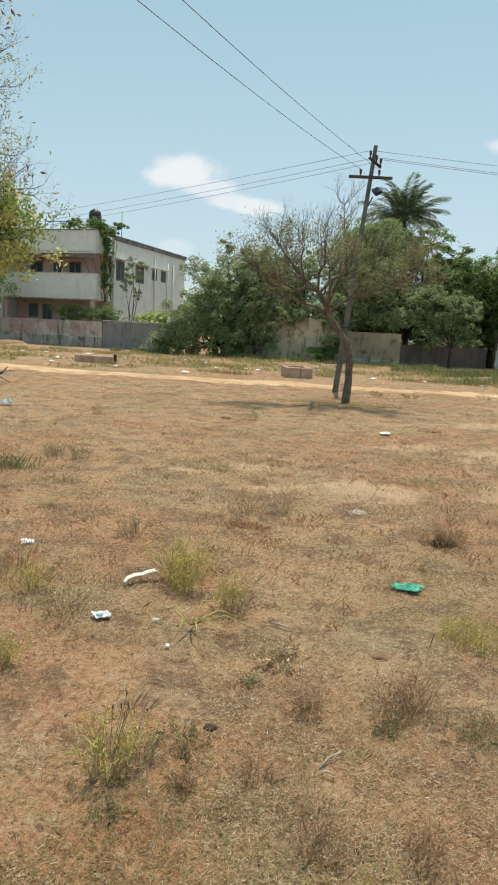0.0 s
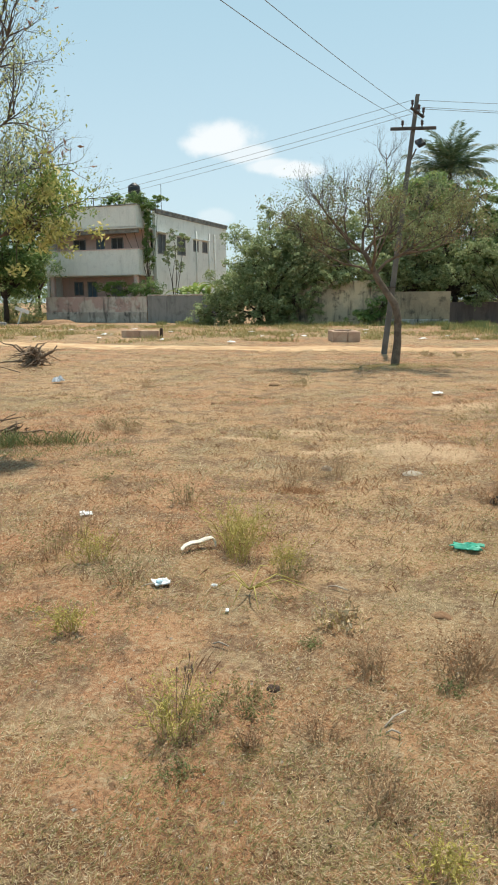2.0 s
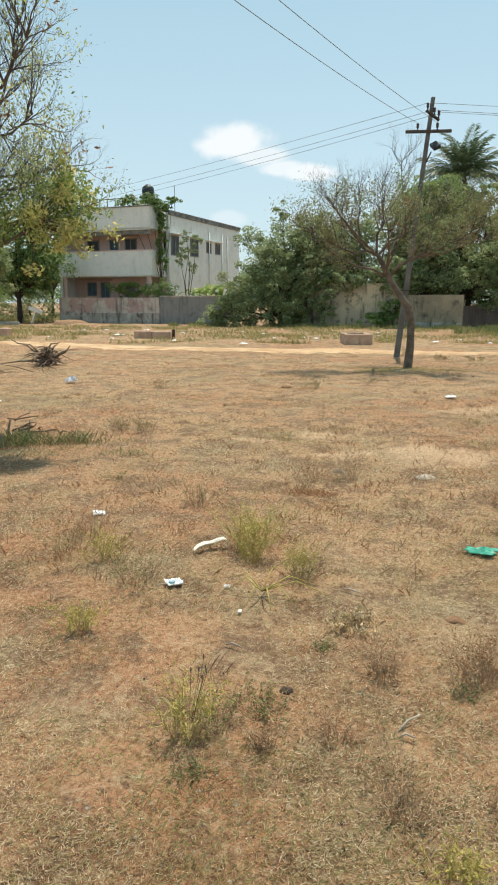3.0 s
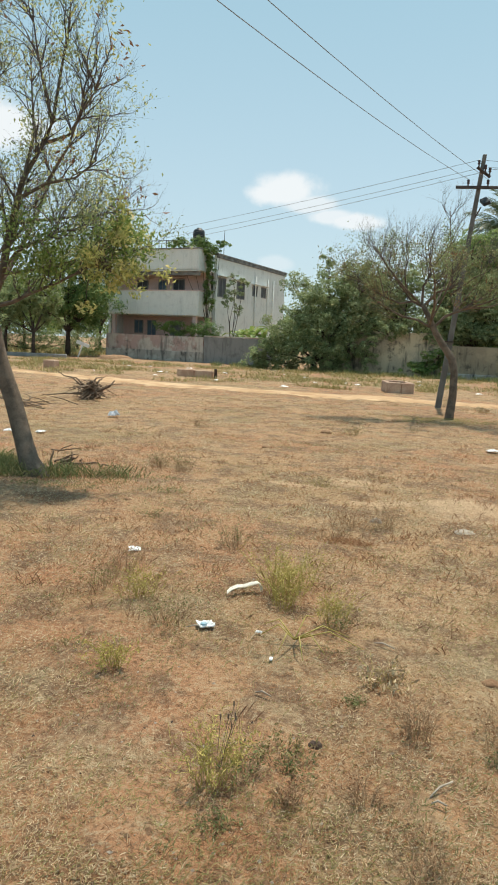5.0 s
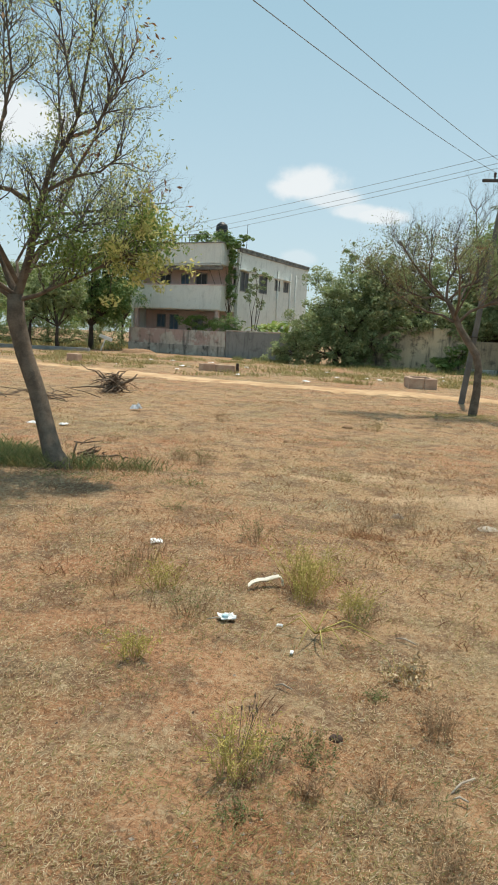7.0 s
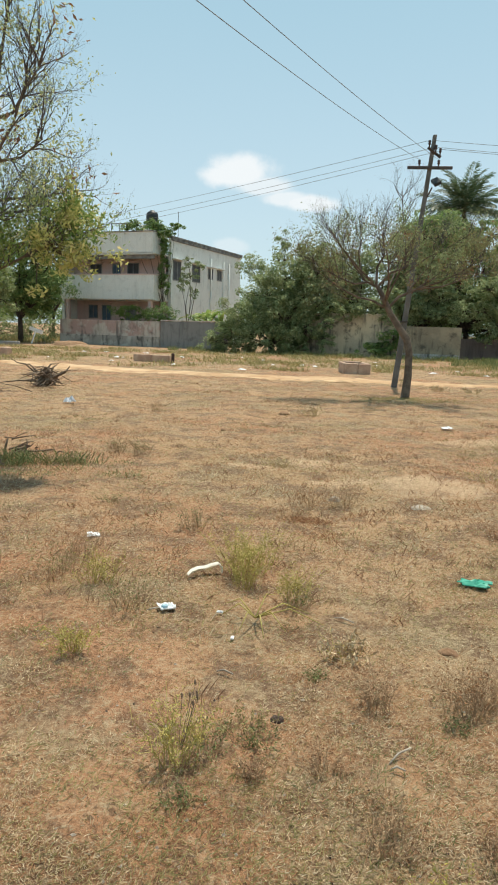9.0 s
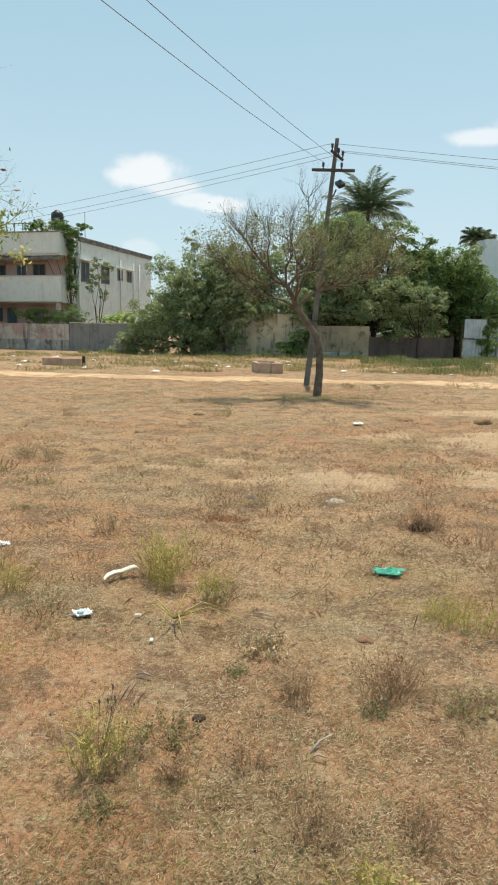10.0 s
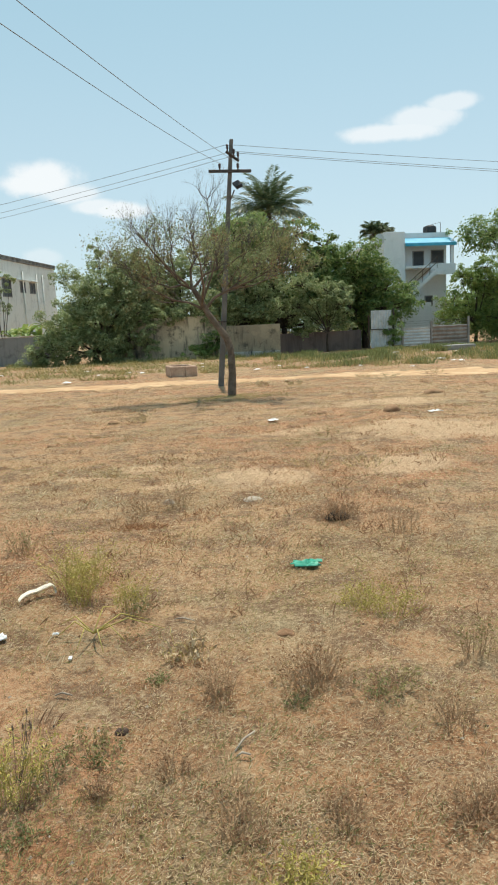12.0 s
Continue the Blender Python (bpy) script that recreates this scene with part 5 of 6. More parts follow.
crumple("paper_scrap", "crumpled white paper on the dry grass", "litter", (-1.53, 4.65), 0.085, 0.07, 0.03, "paper", 1, 20)
blue = crumple("paper_scrap", "crumpled white wrapper with blue print", "litter", (-0.71, 3.42), 0.085, 0.07, 0.035, "paper", 2, 30)
part("print", Geo().box(-0.035, -0.03, 0.0, 0.0, -0.005, 0.03), "paper_blue", blue, "blue printed band", bevel=0.006)
crumple("paper_scrap", "tiny white paper scrap in the grass", "litter", (-0.42, 3.44), 0.035, 0.02, 0.012, "paper", 3)
crumple("paper_scrap", "tiny white paper scrap in the grass", "litter", (-0.315, 3.14), 0.016, 0.03, 0.006, "paper", 4)
crumple("plastic_bag", "flattened bright green plastic bag on the soil", "plastic bag", (1.09, 4.13), 0.17, 0.1, 0.05, "green_bag", 5, -8, 2.2)
crumple("plastic_bag", "crumpled clear plastic bag on the field", "plastic bag", (-4.66, 12.62), 0.2, 0.18, 0.2, "clear_bag", 6)
crumple("paper_scrap", "white paper scrap beneath the leaning tree", "litter", (-5.5, 10.15), 0.2, 0.14, 0.05, "paper", 7)
crumple("paper_scrap", "white paper scrap beneath the leaning tree", "litter", (-5.0, 10.2), 0.14, 0.12, 0.05, "paper", 8)
crumple("paper_scrap", "white paper scrap on the reddish soil", "litter", (2.26, 11.4), 0.18, 0.12, 0.05, "paper", 9)
crumple("paper_scrap", "white paper scrap on the bank", "litter", (5.0, 10.9), 0.24, 0.1, 0.04, "paper", 10)
W = np.random.default_rng(77)
for i in range(46):
    x = W.uniform(-14, 22)
    y = (33 - 0.12 * x + W.normal(0, 3.2)) if i < 26 else 27.5 + W.normal(0, 1.6) - 0.1 * x
    s = W.uniform(0.12, 0.32)
    crumple("paper_scrap", "white litter lying in the weeds beyond the track", "litter", (x, y), s, s * 0.7, s * 0.2, "paper", 100 + i, W.uniform(0, 180)).location.z += 0.03
strip_line = [(0.86 * x, 0.9 * y, 0.8 * z) for x, y, z in [(-0.12, -0.05, 0.012), (-0.1, -0.02, 0.03), (-0.05, 0.005, 0.04), (0.0, 0.02, 0.04), (0.05, 0.035, 0.06), (0.1, 0.045, 0.066), (0.125, 0.03, 0.045), (0.125, 0.0, 0.016)]]
cloth = Geo()
for k, (x, y, z) in enumerate(strip_line):
    fold = 0.012 * math.sin(k * 1.9)
    for j in range(5):
        v = j / 4 - 0.5
        cloth.v.append((x - 0.012 * v, y + 0.045 * v * (1 - 0.3 * (k in (0, 7))), z + 0.02 * abs(v) + fold * math.cos(v * 9)))
cloth.f = [(k * 5 + j, k * 5 + j + 1, k * 5 + j + 6, k * 5 + j + 5) for k in range(7) for j in range(4)]
n_top = len(cloth.v)
cloth.v += [(x, y, z - 0.005) for x, y, z in cloth.v]
cloth.f += [tuple(n_top + q for q in reversed(f)) for f in cloth.f]
single("cloth_strip", cloth, "cream_cloth", "curled strip of cream cloth lying in the grass", "cloth", smooth=True, at=pose(-0.6, 4.03, gz(-0.6, 4.03) + 0.008, 0, 0, 8))


# ---- dead wood ----
def dead_stump(at):
    rng = np.random.default_rng(61)
    t = thing("uprooted_stump", "uprooted dead stump with bare roots and branches", "tree stump", (at[0], at[1], gz(*at)), 0)
    bole = Geo()
    for dx, dy, dz, r in ((-0.1, 0, 0.3, 0.13), (0.08, 0.05, 0.24, 0.12), (-0.2, 0.06, 0.2, 0.1), (0.0, -0.05, 0.34, 0.09)):
        bole.tube([(dx - 0.12, dy, -0.02), (dx, dy, dz * 0.5), (dx + 0.06, dy + 0.03, dz), (dx + 0.05, dy, dz * 1.25)], [r, r * 0.95, r * 0.8, r * 0.35], 8)
    part("bole", bole, "dead_wood", t)
    for i in range(64):
        a, long, rise = rng.uniform(0, 6.28), rng.uniform(0.3, 0.75), rng.uniform(-0.1, 0.35)
        pts = [Vector((rng.normal(0, 0.08), rng.normal(0, 0.08), rng.uniform(0.08, 0.4)))]
        for k in range(4):
            pts.append(pts[-1] + Vector((math.cos(a) * long / 4, math.sin(a) * long / 4, rise / 4 - 0.03 * k + rng.normal(0, 0.03))))
            a += rng.normal(0, 0.25)
            pts[-1].z = max(0.02, pts[-1].z)
        r = rng.uniform(0.012, 0.03)
        part("root", Geo().tube(pts, [r, r * 0.8, r * 0.6, r * 0.4, r * 0.2], 5), "dead_wood", t, smooth=True)
    part("branch", Geo().tube([(0, 0, 0.3), (-0.35, 0, 0.36), (-0.6, 0.1, 0.52), (-0.8, 0.1, 0.54), (-1.05, 0.15, 0.68)], [0.03, 0.026, 0.02, 0.015, 0.006], 6), "dead_wood", t, smooth=True)
    part("branch", Geo().tube([(0.1, 0, 0.18), (0.32, 0, 0.3), (0.42, 0.03, 0.34), (0.55, 0.05, 0.5)], [0.035, 0.03, 0.026, 0.012], 6), "dead_wood", t, smooth=True)
    part("branch", Geo().tube([(-0.1, 0, 0.12), (-0.7, -0.1, 0.12), (-1.3, -0.2, 0.04)], [0.03, 0.022, 0.008], 6), "dead_wood", t, smooth=True)


dead_stump((-6.5, 16.1))
rng = np.random.default_rng(62)
log = thing("broken_branches", "broken dead branches lying behind the leaning tree", "dead branches", (-3.42, 7.65, gz(-3.42, 7.65)))
for a, b, r in (((-0.25, 0, -0.02), (-0.22, 0.02, 0.27), 0.024), ((-0.28, 0.02, 0.26), (0.22, 0.1, 0.3), 0.014), ((-0.15, 0.15, 0.03), (0.12, 0.1, 0.12), 0.035), ((0.08, 0, -0.02), (0.1, 0.02, 0.24), 0.018), ((0.15, 0.1, 0.02), (0.5, 0.2, 0.05), 0.022), ((-0.3, 0.2, 0.02), (0.1, 0.3, 0.16), 0.016),
                ((-0.1, -0.1, 0.01), (0.3, 0.0, 0.06), 0.02), ((-0.05, 0.05, 0.1), (0.25, -0.05, 0.2), 0.012), ((0.2, 0.2, 0.02), (0.35, -0.1, 0.14), 0.015), ((-0.2, 0.1, 0.2), (0.05, 0.2, 0.34), 0.01), ((0.4, 0.15, 0.01), (0.75, 0.05, 0.04), 0.018)):
    a, b = Vector(a) * 0.72, Vector(b) * 0.72
    r *= 0.7
    part("branch", Geo().tube([a, a.lerp(b, 0.35) + Vector(rng.normal(0, 0.015, 3)), a.lerp(b, 0.7) + Vector(rng.normal(0, 0.015, 3)), b], [r, r * 0.9, r * 0.8, r * 0.5], 7), "dead_wood", log, smooth=True)
twig_pile = thing("brushwood", "loose pile of thin dry brushwood on the field", "brushwood", (-7.6, 14.2, gz(-7.6, 14.2)))
for i in range(26):
    a, r = rng.uniform(0, 3.14), rng.uniform(0.5, 1.2)
    c = Vector((rng.normal(0, 0.5), rng.normal(0, 0.4), 0.03))
    d = Vector((math.cos(a), math.sin(a) * 0.6, rng.uniform(-0.02, 0.35))) * r / 2
    p0, p1 = c - d, c + d
    p0.z = max(p0.z, 0.01)
    part("stick", Geo().tube([p0, p0.lerp(p1, 0.5) + Vector(rng.normal(0, 0.04, 3)), p1], [0.014, 0.012, 0.005], 4), "dead_wood", twig_pile)
for x, y, l, a in ((0.40, 2.23, 0.13, 48), (0.38, 2.13, 0.05, -8), (-0.75, 3.38, 0.12, 5), (0.25, 3.45, 0.12, -30), (-0.3, 2.75, 0.08, -20)):
    z = gz(x, y) + 0.012
    c, s = math.cos(radians(a)) * l / 2, math.sin(radians(a)) * l / 2
    single("stick", Geo().tube([(-c, -s, 0), (-c * 0.2, -s * 0.2 + 0.006, 0.012), (c, s, 0.006)], [0.003, 0.0045, 0.003], 5), "stone", "short bleached stick lying on the grass", "stick", smooth=True, at=pose(x, y, z))


# ---- weeds of the field ----
def weed(name, label, at, h, r, stems, stem_mat, leaf_mat, leaf_count, leaf_size, seed, lean=0.6, heads=0):
    rng = np.random.default_rng(seed)
    w = thing(name, label, "weed", (at[0], at[1], gz(*at)))
    g, tips = Geo(), []
    for i in range(stems):
        a, out, hh = rng.uniform(0, 6.28), r * rng.uniform(0.1, 1.0) ** 0.7, h * rng.uniform(0.45, 1.0)
        b = Vector((math.cos(a), math.sin(a), 0))
        foot = b * out * rng.uniform(0.3, 0.9)
        sway = Vector((rng.normal(0, 0.28), rng.normal(0, 0.28), 0)) * hh
        pts = [foot, foot + b * out * 0.2 + sway * 0.4 + Vector((0, 0, hh * 0.5)), foot + b * out * 0.45 + sway * 1.3 + Vector((0, 0, hh * rng.uniform(0.75, 1.0)))]
        g.tube(pts, [0.0016, 0.0013, 0.0008], 3, cap=False)
        for k in range(3):
            q = pts[1].lerp(pts[2], rng.uniform(-0.3, 1.0))
            e = q + Vector((rng.normal(0, 1), rng.normal(0, 1), rng.uniform(0, 1.2))).normalized() * h * rng.uniform(0.1, 0.28)
            g.tube([q, e], [0.0011, 0.0006], 3, cap=False)
            tips += [tuple(q), tuple(e), tuple(q.lerp(e, 0.5))]
    part("stem", g, stem_mat, w, kind="stuff")
    if leaf_count:
        tips = np.array(tips)
        spots = tips[rng.integers(0, len(tips), leaf_count)] + rng.normal(0, 0.012, (leaf_count, 3))
        spots[:, 2] = np.maximum(spots[:, 2], 0.006)
        part("leaf", leaves("leaf", spots, leaf_size, leaf_mat, rng, 0.2, 0.35), leaf_mat, w, kind="stuff")
    for i in range(heads):
        a = rng.uniform(0, 6.28)
        top = Vector((math.cos(a) * r * 0.5, math.sin(a) * r * 0.4, h * rng.uniform(0.8, 1.05)))
        part("seed_head", Geo().tube([top * 0.2, top, top + Vector((0, 0, 0.008)), top + Vector((0, 0, 0.018)), top + Vector((0, 0, 0.024))], [0.001, 0.001, 0.003, 0.0032, 0.0015], 6), "dead_wood", w, "dark dried seed head")
    return w


for i, (x, y, h, r, kind) in enumerate((
        (-0.38, 4.1, 0.5, 0.16, "yellow"), (-0.28, 4.2, 0.42, 0.15, "yellow"), (-0.34, 3.9, 0.36, 0.12, "yellow"), (-0.02, 3.64, 0.3, 0.1, "yellow"), (0.0, 3.55, 0.2, 0.08, "green"),
        (-0.39, 2.16, 0.34, 0.12, "yellow"), (-0.3, 2.2, 0.14, 0.11, "green"), (-0.34, 1.94, 0.05, 0.07, "green"), (-0.18, 2.36, 0.09, 0.14, "olive"), (-0.12, 2.3, 0.06, 0.1, "green"),
        (-0.93, 3.48, 0.2, 0.14, "dark"), (0.75, 2.64, 0.36, 0.17, "red"), (0.79, 2.68, 0.3, 0.12, "brown"), (0.36, 2.62, 0.27, 0.1, "brown"), (0.66, 2.5, 0.06, 0.08, "green"), (0.23, 3.03, 0.12, 0.12, "straw"), (0.1, 2.8, 0.05, 0.05, "green"), (0.13, 2.16, 0.12, 0.1, "brown"), (-0.12, 2.1, 0.1, 0.06, "brown"),
        (0.31, 1.83, 0.2, 0.12, "brown"), (0.66, 1.84, 0.13, 0.1, "brown"), (1.21, 2.23, 0.18, 0.1, "brown"), (1.05, 1.72, 0.1, 0.1, "brown"), (1.34, 3.26, 0.26, 0.17, "yellow"), (1.22, 3.4, 0.18, 0.14, "yellow"), (1.57, 2.74, 0.36, 0.13, "olive"), (1.1, 2.53, 0.08, 0.16, "olive"), (1.0, 2.48, 0.07, 0.1, "green"), (1.9, 4.6, 0.36, 0.2, "brown"),
        (1.68, 5.16, 0.24, 0.15, "red"), (1.6, 5.1, 0.22, 0.14, "brown"), (1.52, 5.18, 0.2, 0.13, "red"), (-0.15, 5.5, 0.2, 0.25, "red"), (0.05, 5.9, 0.25, 0.2, "red"), (0.35, 5.95, 0.36, 0.18, "brown"), (-0.85, 5.0, 0.28, 0.14, "dark"), (-1.5, 3.9, 0.28, 0.16, "olive"),
        (-1.2, 3.75, 0.26, 0.14, "yellow"), (-1.05, 2.9, 0.18, 0.12, "yellow"), (-1.45, 4.2, 0.3, 0.16, "brown"), (-2.3, 7.9, 0.32, 0.15, "dark"), (-2.0, 7.8, 0.3, 0.13, "dark"), (-2.6, 7.2, 0.24, 0.2, "green"), (-1.7, 5.6, 0.1, 0.14, "green"),
        (-0.3, 7.6, 0.16, 0.2, "straw"), (-2.8, 12.0, 0.3, 0.16, "brown"), (0.0, 12.4, 0.3, 0.2, "straw"), (2.4, 6.9, 0.2, 0.3, "straw"), (1.9, 7.2, 0.22, 0.3, "straw"), (2.2, 8.7, 0.1, 0.4, "olive"), (2.6, 9.4, 0.1, 0.4, "olive"),
        (6.6, 19.4, 0.25, 0.35, "green"), (7.2, 19.0, 0.3, 0.35, "green"), (8.6, 19.3, 0.45, 0.35, "green"), (3.4, 19.0, 0.25, 0.3, "straw"), (4.2, 18.6, 0.25, 0.3, "straw"), (2.6, 20.4, 0.4, 0.15, "green"), (0.45, 1.62, 0.12, 0.1, "yellow"), (1.05, 1.75, 0.2, 0.12, "brown"))):
    stem, leaf, n, size, label = {"yellow": ("yellow_stem", "yellow_weed", 300, 0.016, "sprawling yellow-green weed on the dry field"), "green": ("dry_stem", "green_grass", 190, 0.014, "low green weed among the dry grass"),
                                  "olive": ("dry_stem", "olive_grass", 260, 0.017, "greyish olive weed among the dry grass"), "dark": ("dry_stem", "green_grass", 150, 0.017, "dark wiry weed on the dry field"),
                                  "brown": ("dry_stem", "brown_leaf", 170, 0.012, "withered brown shrub on the dry field"), "red": ("dry_stem", "red_straw", 220, 0.018, "reddish withered weed on the dry field"),
                                  "straw": ("yellow_stem", "straw", 260, 0.03, "pale dry grass tuft on the field")}[kind]
    big = 1.0 + max(0.0, y - 6) * 0.06
    h, r = h * 0.78, r * 1.1
    weed({"yellow": "yellow_weed", "green": "green_weed", "olive": "olive_weed", "dark": "wiry_weed", "brown": "dry_shrub", "red": "dry_shrub", "straw": "grass_tuft"}[kind], label, (x, y), h, r, 46 if kind in ("brown", "dark", "red") else (42 if kind == "yellow" else 30), stem, leaf, n, size * big, 300 + i, heads=6 if i == 5 else 0)
runner = thing("fallen_stalks", "sprawling bare yellow stalks lying on the grass", "weed", (-0.22, 3.36, gz(-0.22, 3.36)))
for a, l in ((20, 0.3), (75, 0.34), (140, 0.24), (-75, 0.24), (-40, 0.22), (175, 0.18), (-110, 0.2), (-5, 0.36)):
    c, s = math.cos(radians(a)), math.sin(radians(a))
    part("stalk", Geo().tube([(0, 0, 0.03), (c * l * 0.5, s * l * 0.5, 0.1), (c * l, s * l, 0.03)], [0.004, 0.0035, 0.002], 4), "yellow_stem", runner, smooth=True)


# ---- straw, grass and chaff of the field (uncountable) ----
BARE = ((1.25, 6.85, 0.62, 0.42), (2.9, 7.0, 0.55, 0.5), (3.95, 9.1, 1.15, 0.75), (5.2, 8.6, 0.9, 0.5), (0.36, 2.12, 0.12, 0.1), (-0.62, 1.8, 0.12, 0.1))


def blades(name, label, n, near, far, mat_name, length, width, flat, seed, patch, low, grow_far=0.09, half=39.0, power=1.0):
    """n grass blades over the fan of the field, thinning out with distance."""
    rng = np.random.default_rng(seed)
    d = near * (far / near) ** (rng.uniform(0, 1, n) ** power) * np.exp(rng.normal(0, 0.12, n))
    a = np.radians(rng.uniform(-half, half, n) + rng.normal(0, 7, n))
    wide = rng.uniform(0, 1, n) < 0.2
    a = np.where(wide, rng.uniform(-np.pi, np.pi, n), a)
    d = np.where(wide, 18 * np.sqrt(rng.uniform(0, 1, n)), d)
    x, y = d * np.sin(a), d * np.cos(a)
    keep = np.ones(n, bool)
    z = np.zeros(n)
    for i in range(n):
        q = noise.noise((x[i] * patch, y[i] * patch, seed)) + 0.5 * noise.noise((x[i] * patch * 3.1, y[i] * patch * 3.1, seed + 3))
        mid, hw = track_line(x[i])
        keep[i] = q > low + rng.uniform(-0.25, 0.25) and abs(y[i] - mid) > hw * (0.75 + 0.4 * rng.uniform())
        if keep[i]:
            for bx, by, bw, bh in BARE:
                if ((x[i] - bx) / bw) ** 2 + ((y[i] - by) / bh) ** 2 < rng.uniform(0.5, 1.6):
                    keep[i] = False
            z[i] = gz(x[i], y[i])
    x, y, z, d = x[keep], y[keep], z[keep], d[keep]
    n = len(x)
    s = (1 + d * grow_far) * rng.uniform(0.5, 1.3, n)
    turn = rng.uniform(0, 2 * np.pi, n)
    tilt = np.radians(np.clip(rng.normal(flat, 16, n), 5, 88))
    way = np.stack([np.cos(turn) * np.sin(tilt), np.sin(turn) * np.sin(tilt), np.cos(tilt)], 1)
    side = np.stack([-np.sin(turn), np.cos(turn), np.zeros(n)], 1)
    p = np.stack([x, y, z + rng.uniform(0, 0.006, n)], 1)
    l, w = (length * s)[:, None], (width * (1 + d * grow_far * 0.9))[:, None]
    droop = np.array([0, 0, -1.0]) * l * 0.16
    v = np.stack([p - side * w / 2, p + side * w / 2, p + way * l * 0.55 + side * w * 0.4, p + way * l + droop], 1)
    v[:, :, 2] = np.maximum(v[:, :, 2], (z - 0.004)[:, None])
    me = bpy.data.meshes.new(name)
    me.vertices.add(n * 4)
    me.vertices.foreach_set("co", v.reshape(-1).astype(np.float32))
    idx = np.arange(n)[:, None] * 4
    tri = np.concatenate([idx + np.array([0, 1, 2]), idx + np.array([0, 2, 3])], 1).reshape(-1)
    me.loops.add(n * 6)
    me.loops.foreach_set("vertex_index", tri.astype(np.int32))
    me.polygons.add(n * 2)
    me.polygons.foreach_set("loop_start", np.arange(0, n * 6, 3, dtype=np.int32))
    me.update(calc_edges=True)
    me.materials.append(M[mat_name])
    tagged(new(name, me), label, "grass", kind="stuff")


blades("straw_mat", "flattened pale dry straw covering the soil", 270000, 1.1, 26, "straw", 0.02, 0.0018, 72, 201, 0.8, -0.12)
blades("red_stubble", "short reddish-brown dry stubble", 132000, 1.1, 30, "red_straw", 0.022, 0.0018, 62, 202, 0.8, -0.1)
blades("olive_grass", "thin olive grass among the straw", 108000, 1.1, 30, "olive_grass", 0.026, 0.0018, 55, 203, 0.9, 0.08)
blades("green_grass", "low patches of green grass", 48000, 1.1, 30, "green_grass", 0.024, 0.002, 50, 204, 1.2, 0.36)


def tall_grass(name, label, n, spots, mat_name, length, width, seed, flat=24):
    """Upright grass in ellipses (x, y, half sizes, weight)."""
    rng = np.random.default_rng(seed)
    weights = np.array([q[4] for q in spots], float)
    which = rng.choice(len(spots), n, p=weights / weights.sum())
    q = np.array(spots)[which]
    a, r = rng.uniform(0, 2 * np.pi, n), np.sqrt(rng.uniform(0, 1, n)) * rng.uniform(0.6, 1.15, n)
    x, y = q[:, 0] + q[:, 2] * r * np.cos(a), q[:, 1] + q[:, 3] * r * np.sin(a)
    keep = np.array([noise.noise((x[i] * 0.9, y[i] * 0.9, seed)) > rng.uniform(-0.5, 0.25) and abs(y[i] - track_line(x[i])[0]) > track_line(x[i])[1] * 1.05 for i in range(n)])
    x, y = x[keep], y[keep]
    n = len(x)
    z = np.array([gz(x[i], y[i]) for i in range(n)])
    turn, tilt = rng.uniform(0, 2 * np.pi, n), np.radians(np.abs(rng.normal(flat, 12, n)))
    way = np.stack([np.cos(turn) * np.sin(tilt), np.sin(turn) * np.sin(tilt), np.cos(tilt)], 1)
    side = np.stack([-np.sin(turn), np.cos(turn), np.zeros(n)], 1)
    l = (length * rng.uniform(0.35, 1.15, n))[:, None]
    p = np.stack([x, y, z - 0.01], 1)
    w = width * rng.uniform(0.6, 1.3, n)[:, None]
    g = Geo()
    v = np.stack([p - side * w / 2, p + side * w / 2, p + way * l * 0.6 + side * w * 0.45, p + way * l + np.array([0, 0, -0.12]) * l], 1)
    g.v = [tuple(c) for c in v.reshape(-1, 3)]
    g.f = [(4 * i, 4 * i + 1, 4 * i + 2, 4 * i + 3) for i in range(n)]
    tagged(part(name, g, mat_name, None), label, "grass", kind="stuff")


strip = [(W.uniform(-22, 24), W.uniform(25.5, 43), W.uniform(0.5, 1.6), W.uniform(0.3, 0.9), 1.0) for _ in range(210)]
tall_grass("verge_straw", "dry straw-coloured verge grass beyond the track", 14000, strip[::2], "straw", 0.16, 0.025, 211, 45)
tall_grass("verge_olive", "olive verge grass beyond the track", 38000, strip, "olive_grass", 0.28, 0.028, 212, 38)
tall_grass("verge_red", "reddish dry verge grass beyond the track", 9000, strip[1::2], "red_straw", 0.14, 0.025, 218, 45)
right = [(W.uniform(7, 24), W.uniform(28, 43), W.uniform(0.3, 1.1), W.uniform(0.3, 0.8), 1.0) for _ in range(46)] + [(x + W.uniform(-0.6, 0.6), 42.6 - 0.2 * x + W.uniform(-0.8, 0.5), W.uniform(0.3, 0.9), 0.5, 0.5) for x in np.arange(-9, 9, 0.8)]
bank = [(W.uniform(7.5, 24), W.uniform(25.5, 34), W.uniform(0.5, 1.4), W.uniform(0.4, 1.0), 1.0) for _ in range(70)]
tall_grass("verge_weeds", "green weeds growing thick along the fence", 38000, right + bank[::2], "green_grass", 0.42, 0.03, 213, 30)
tall_grass("bank_weeds", "olive weeds on the bank beyond the track", 14000, right + bank, "olive_grass", 0.36, 0.028, 217, 34)
tall_grass("far_meadow", "yellow-green meadow beyond the far lane", 16000, [(x, y, 5, 4, 1) for x in range(-60, -18, 7) for y in (50, 56, 63, 72)], "olive_grass", 0.4, 0.1, 214, 30)
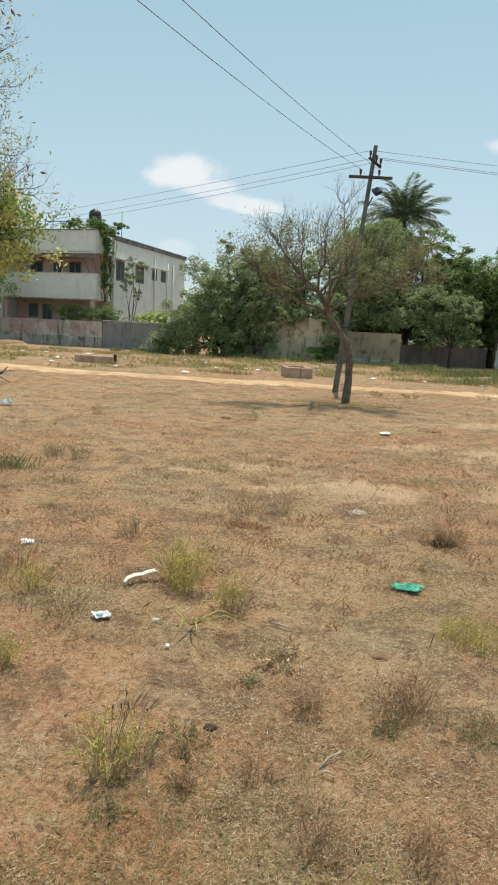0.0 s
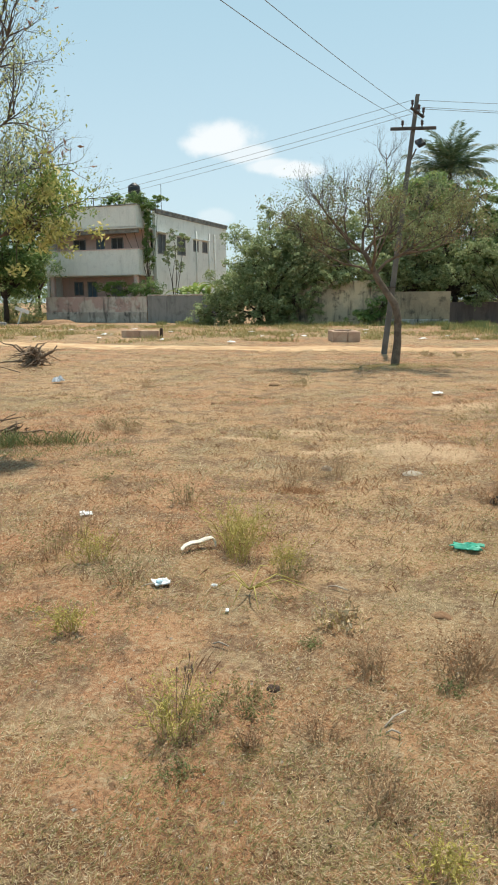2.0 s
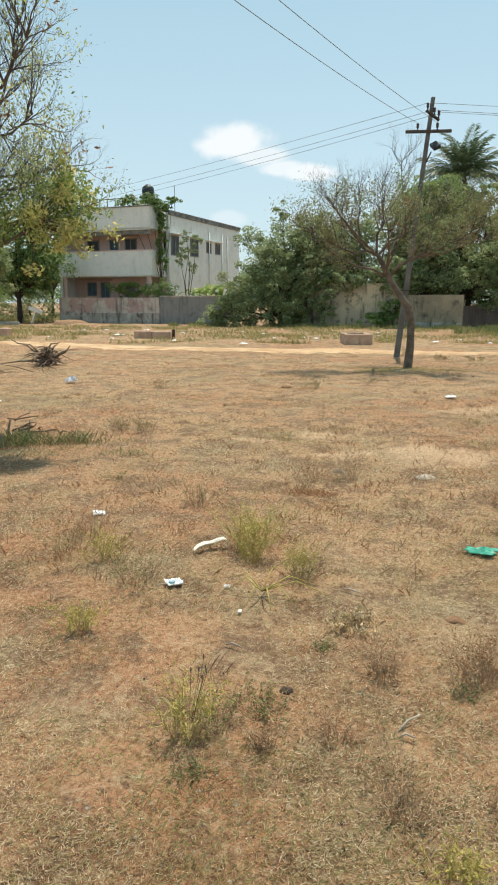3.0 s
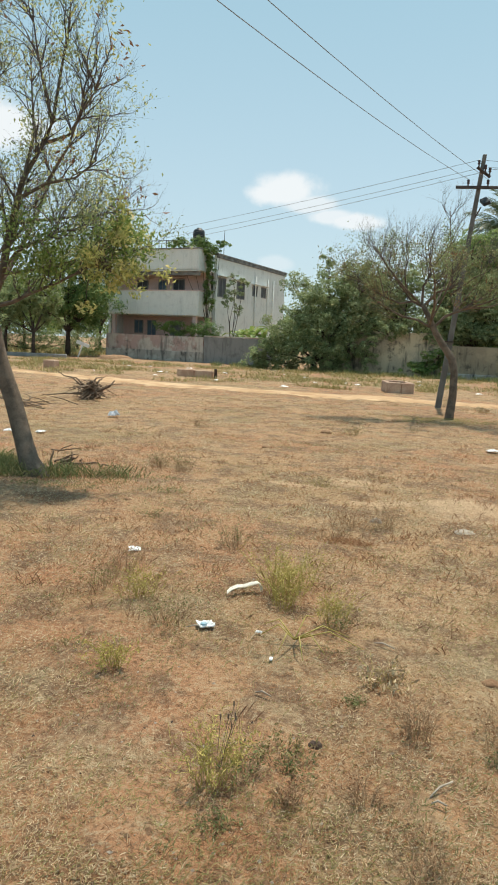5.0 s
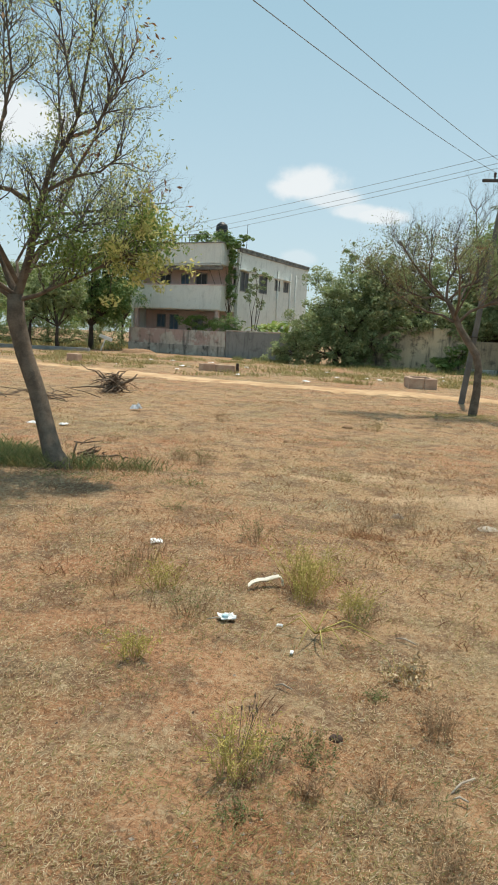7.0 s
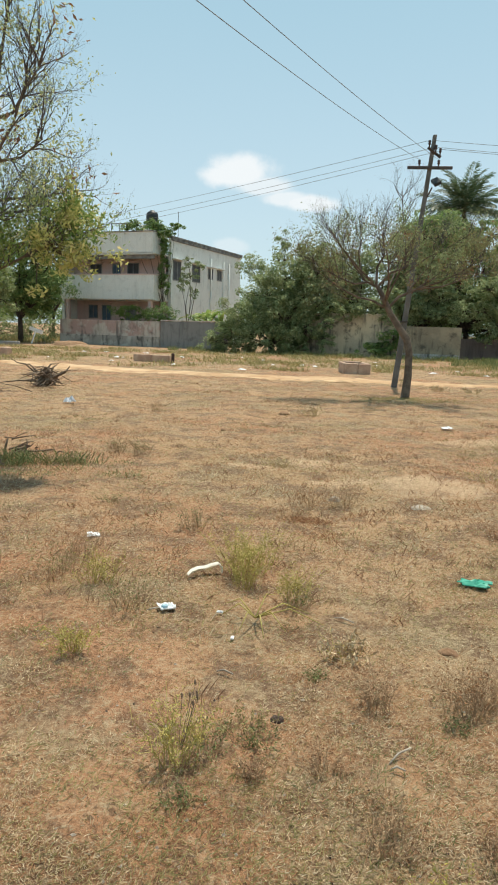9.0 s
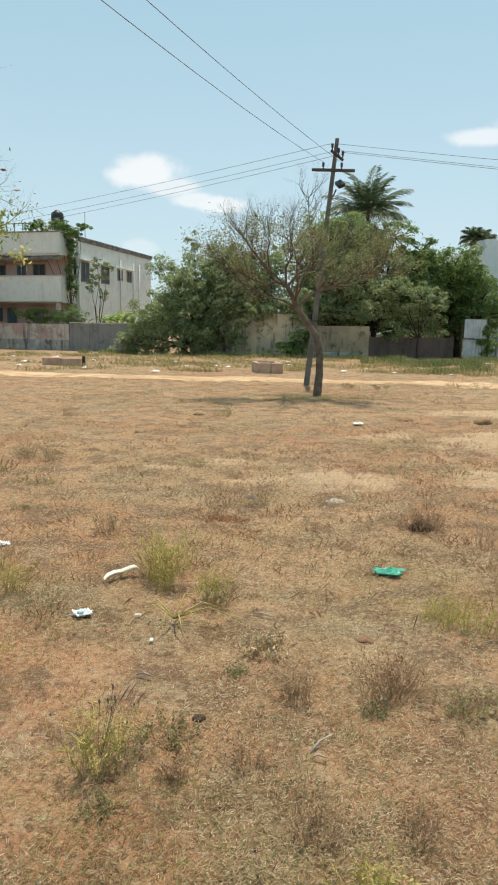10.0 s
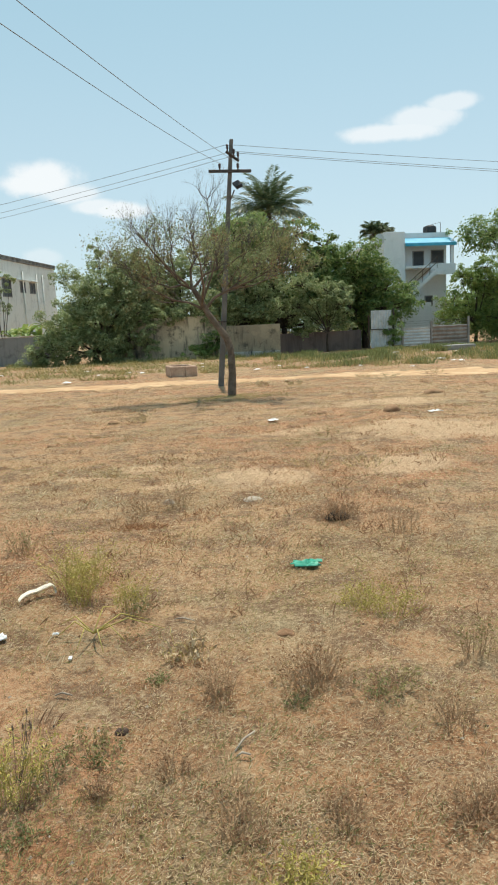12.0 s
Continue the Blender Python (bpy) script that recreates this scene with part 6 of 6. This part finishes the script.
SHADE = [(-4.25, 7.2, 0.5, 0.5, 3), (-5.1, 7.4, 0.9, 0.7, 3), (-3.3, 7.1, 0.45, 0.25, 0.9), (-2.7, 7.2, 0.4, 0.2, 0.5), (-3.75, 6.9, 0.4, 0.2, 0.6)]
tall_grass("tree_grass", "green grass growing in the leaning tree's shade", 4200, SHADE, "green_grass", 0.22, 0.007, 215, 32)
tall_grass("tree_straw", "olive grass growing in the leaning tree's shade", 4200, SHADE, "olive_grass", 0.2, 0.007, 219, 38)
tall_grass("red_patch", "patch of orange-red withered grass", 1500, [(0.02, 5.4, 0.24, 0.16, 1)], "red_straw", 0.07, 0.004, 230, 50)
tall_grass("dappled_grass", "thin green grass in the dappled shade", 2600, [(-2.7, 6.9, 0.5, 0.25, 1), (-2.2, 7.3, 0.4, 0.2, 0.7), (-3.0, 6.5, 0.5, 0.2, 0.7), (-1.9, 6.7, 0.3, 0.15, 0.4)], "green_grass", 0.07, 0.005, 220, 40)
tall_grass("shade_grass", "short olive grass below the half-bare tree", 6000, [(1.6, 16.0, 1.8, 0.9, 1), (2.6, 16.4, 1.4, 0.8, 0.7)], "olive_grass", 0.06, 0.008, 216, 45)

# small tufts all over the field
T = np.random.default_rng(55)


def tufts(n, near, far, r):
    out = []
    for _ in range(n):
        d, a = near * (far / near) ** T.uniform(), radians(T.uniform(-38, 38) + T.normal(0, 7))
        if T.uniform() < 0.25:
            d, a = far * math.sqrt(T.uniform()), T.uniform(-math.pi, math.pi)
        q = T.uniform(*r) * (1 + d * 0.05)
        out.append((d * math.sin(a), d * math.cos(a), q, q * 0.8, q))
    return out


tall_grass("straw_tuft", "small pale tufts of dry grass on the field", 47320, tufts(709, 1.3, 18, (0.03, 0.14)), "straw", 0.042, 0.0026, 221, 46)
tall_grass("brown_tuft", "small reddish-brown dry tufts on the field", 28600, tufts(416, 1.3, 20, (0.03, 0.16)), "red_straw", 0.045, 0.0026, 222, 44)
tall_grass("withered_tuft", "small dark withered tufts on the field", 39000, tufts(686, 1.3, 20, (0.02, 0.1)), "brown_leaf", 0.045, 0.0026, 223, 42)
tall_grass("olive_tuft", "small olive tufts of grass on the field", 28600, tufts(338, 1.3, 20, (0.04, 0.2)), "olive_grass", 0.042, 0.0026, 224, 44)
tall_grass("green_tuft", "small green tufts of grass on the field", 29250, tufts(270, 1.3, 18, (0.04, 0.2)), "green_grass", 0.036, 0.003, 225, 44)


tall_grass("field_straw", "low pale clumps of dry grass across the field", 26000, tufts(900, 4.5, 24, (0.05, 0.22)), "straw", 0.075, 0.006, 226, 48)
tall_grass("field_stubble", "low reddish clumps of dry grass across the field", 34000, tufts(1000, 4.5, 24, (0.05, 0.26)), "red_straw", 0.08, 0.006, 227, 42)
tall_grass("field_withered", "low dark withered clumps across the field", 16000, tufts(800, 3.5, 24, (0.03, 0.12)), "brown_leaf", 0.1, 0.005, 228, 36)
tall_grass("field_olive", "low olive mats of grass across the field", 34000, tufts(640, 1.4, 24, (0.05, 0.26)), "olive_grass", 0.05, 0.004, 229, 50)


# loose crumbs and small clods of earth
def crumbs(name, label, n, seed, mat_name, size):
    rng = np.random.default_rng(seed)
    g = Geo()
    for _ in range(n):
        d, a = 1.2 * 12 ** rng.uniform(), radians(rng.uniform(-38, 38) + rng.normal(0, 9))
        x, y = d * math.sin(a), d * math.cos(a)
        if noise.noise((x * 1.6, y * 1.6, seed)) < rng.uniform(-0.2, 0.4):
            continue
        r, z, k = size * min(1.6, 0.4 + rng.exponential(0.6)) * (1 + 0.05 * d), gz(x, y), len(g.v)
        w = rng.uniform(0.6, 1.3, 6) * r
        g.v += [(x + w[0], y, z), (x, y + w[1], z + r * 0.1), (x - w[2], y, z), (x, y - w[3], z), (x + r * 0.1, y, z + w[4] * 0.7), (x, y, z - r * 0.3)]
        g.f += [(k + i, k + (i + 1) % 4, k + 4) for i in range(4)]
    tagged(part(name, g, mat_name, None, smooth=False), label, "soil", kind="stuff")


crumbs("earth_crumb", "loose crumbs of dry reddish earth", 9000, 231, "earth", 0.008)
crumbs("dark_crumb", "loose dark crumbs of earth and dung", 900, 232, "clod", 0.005)
crumbs("pale_grit", "pale grit scattered on the soil", 2500, 233, "stone", 0.005)
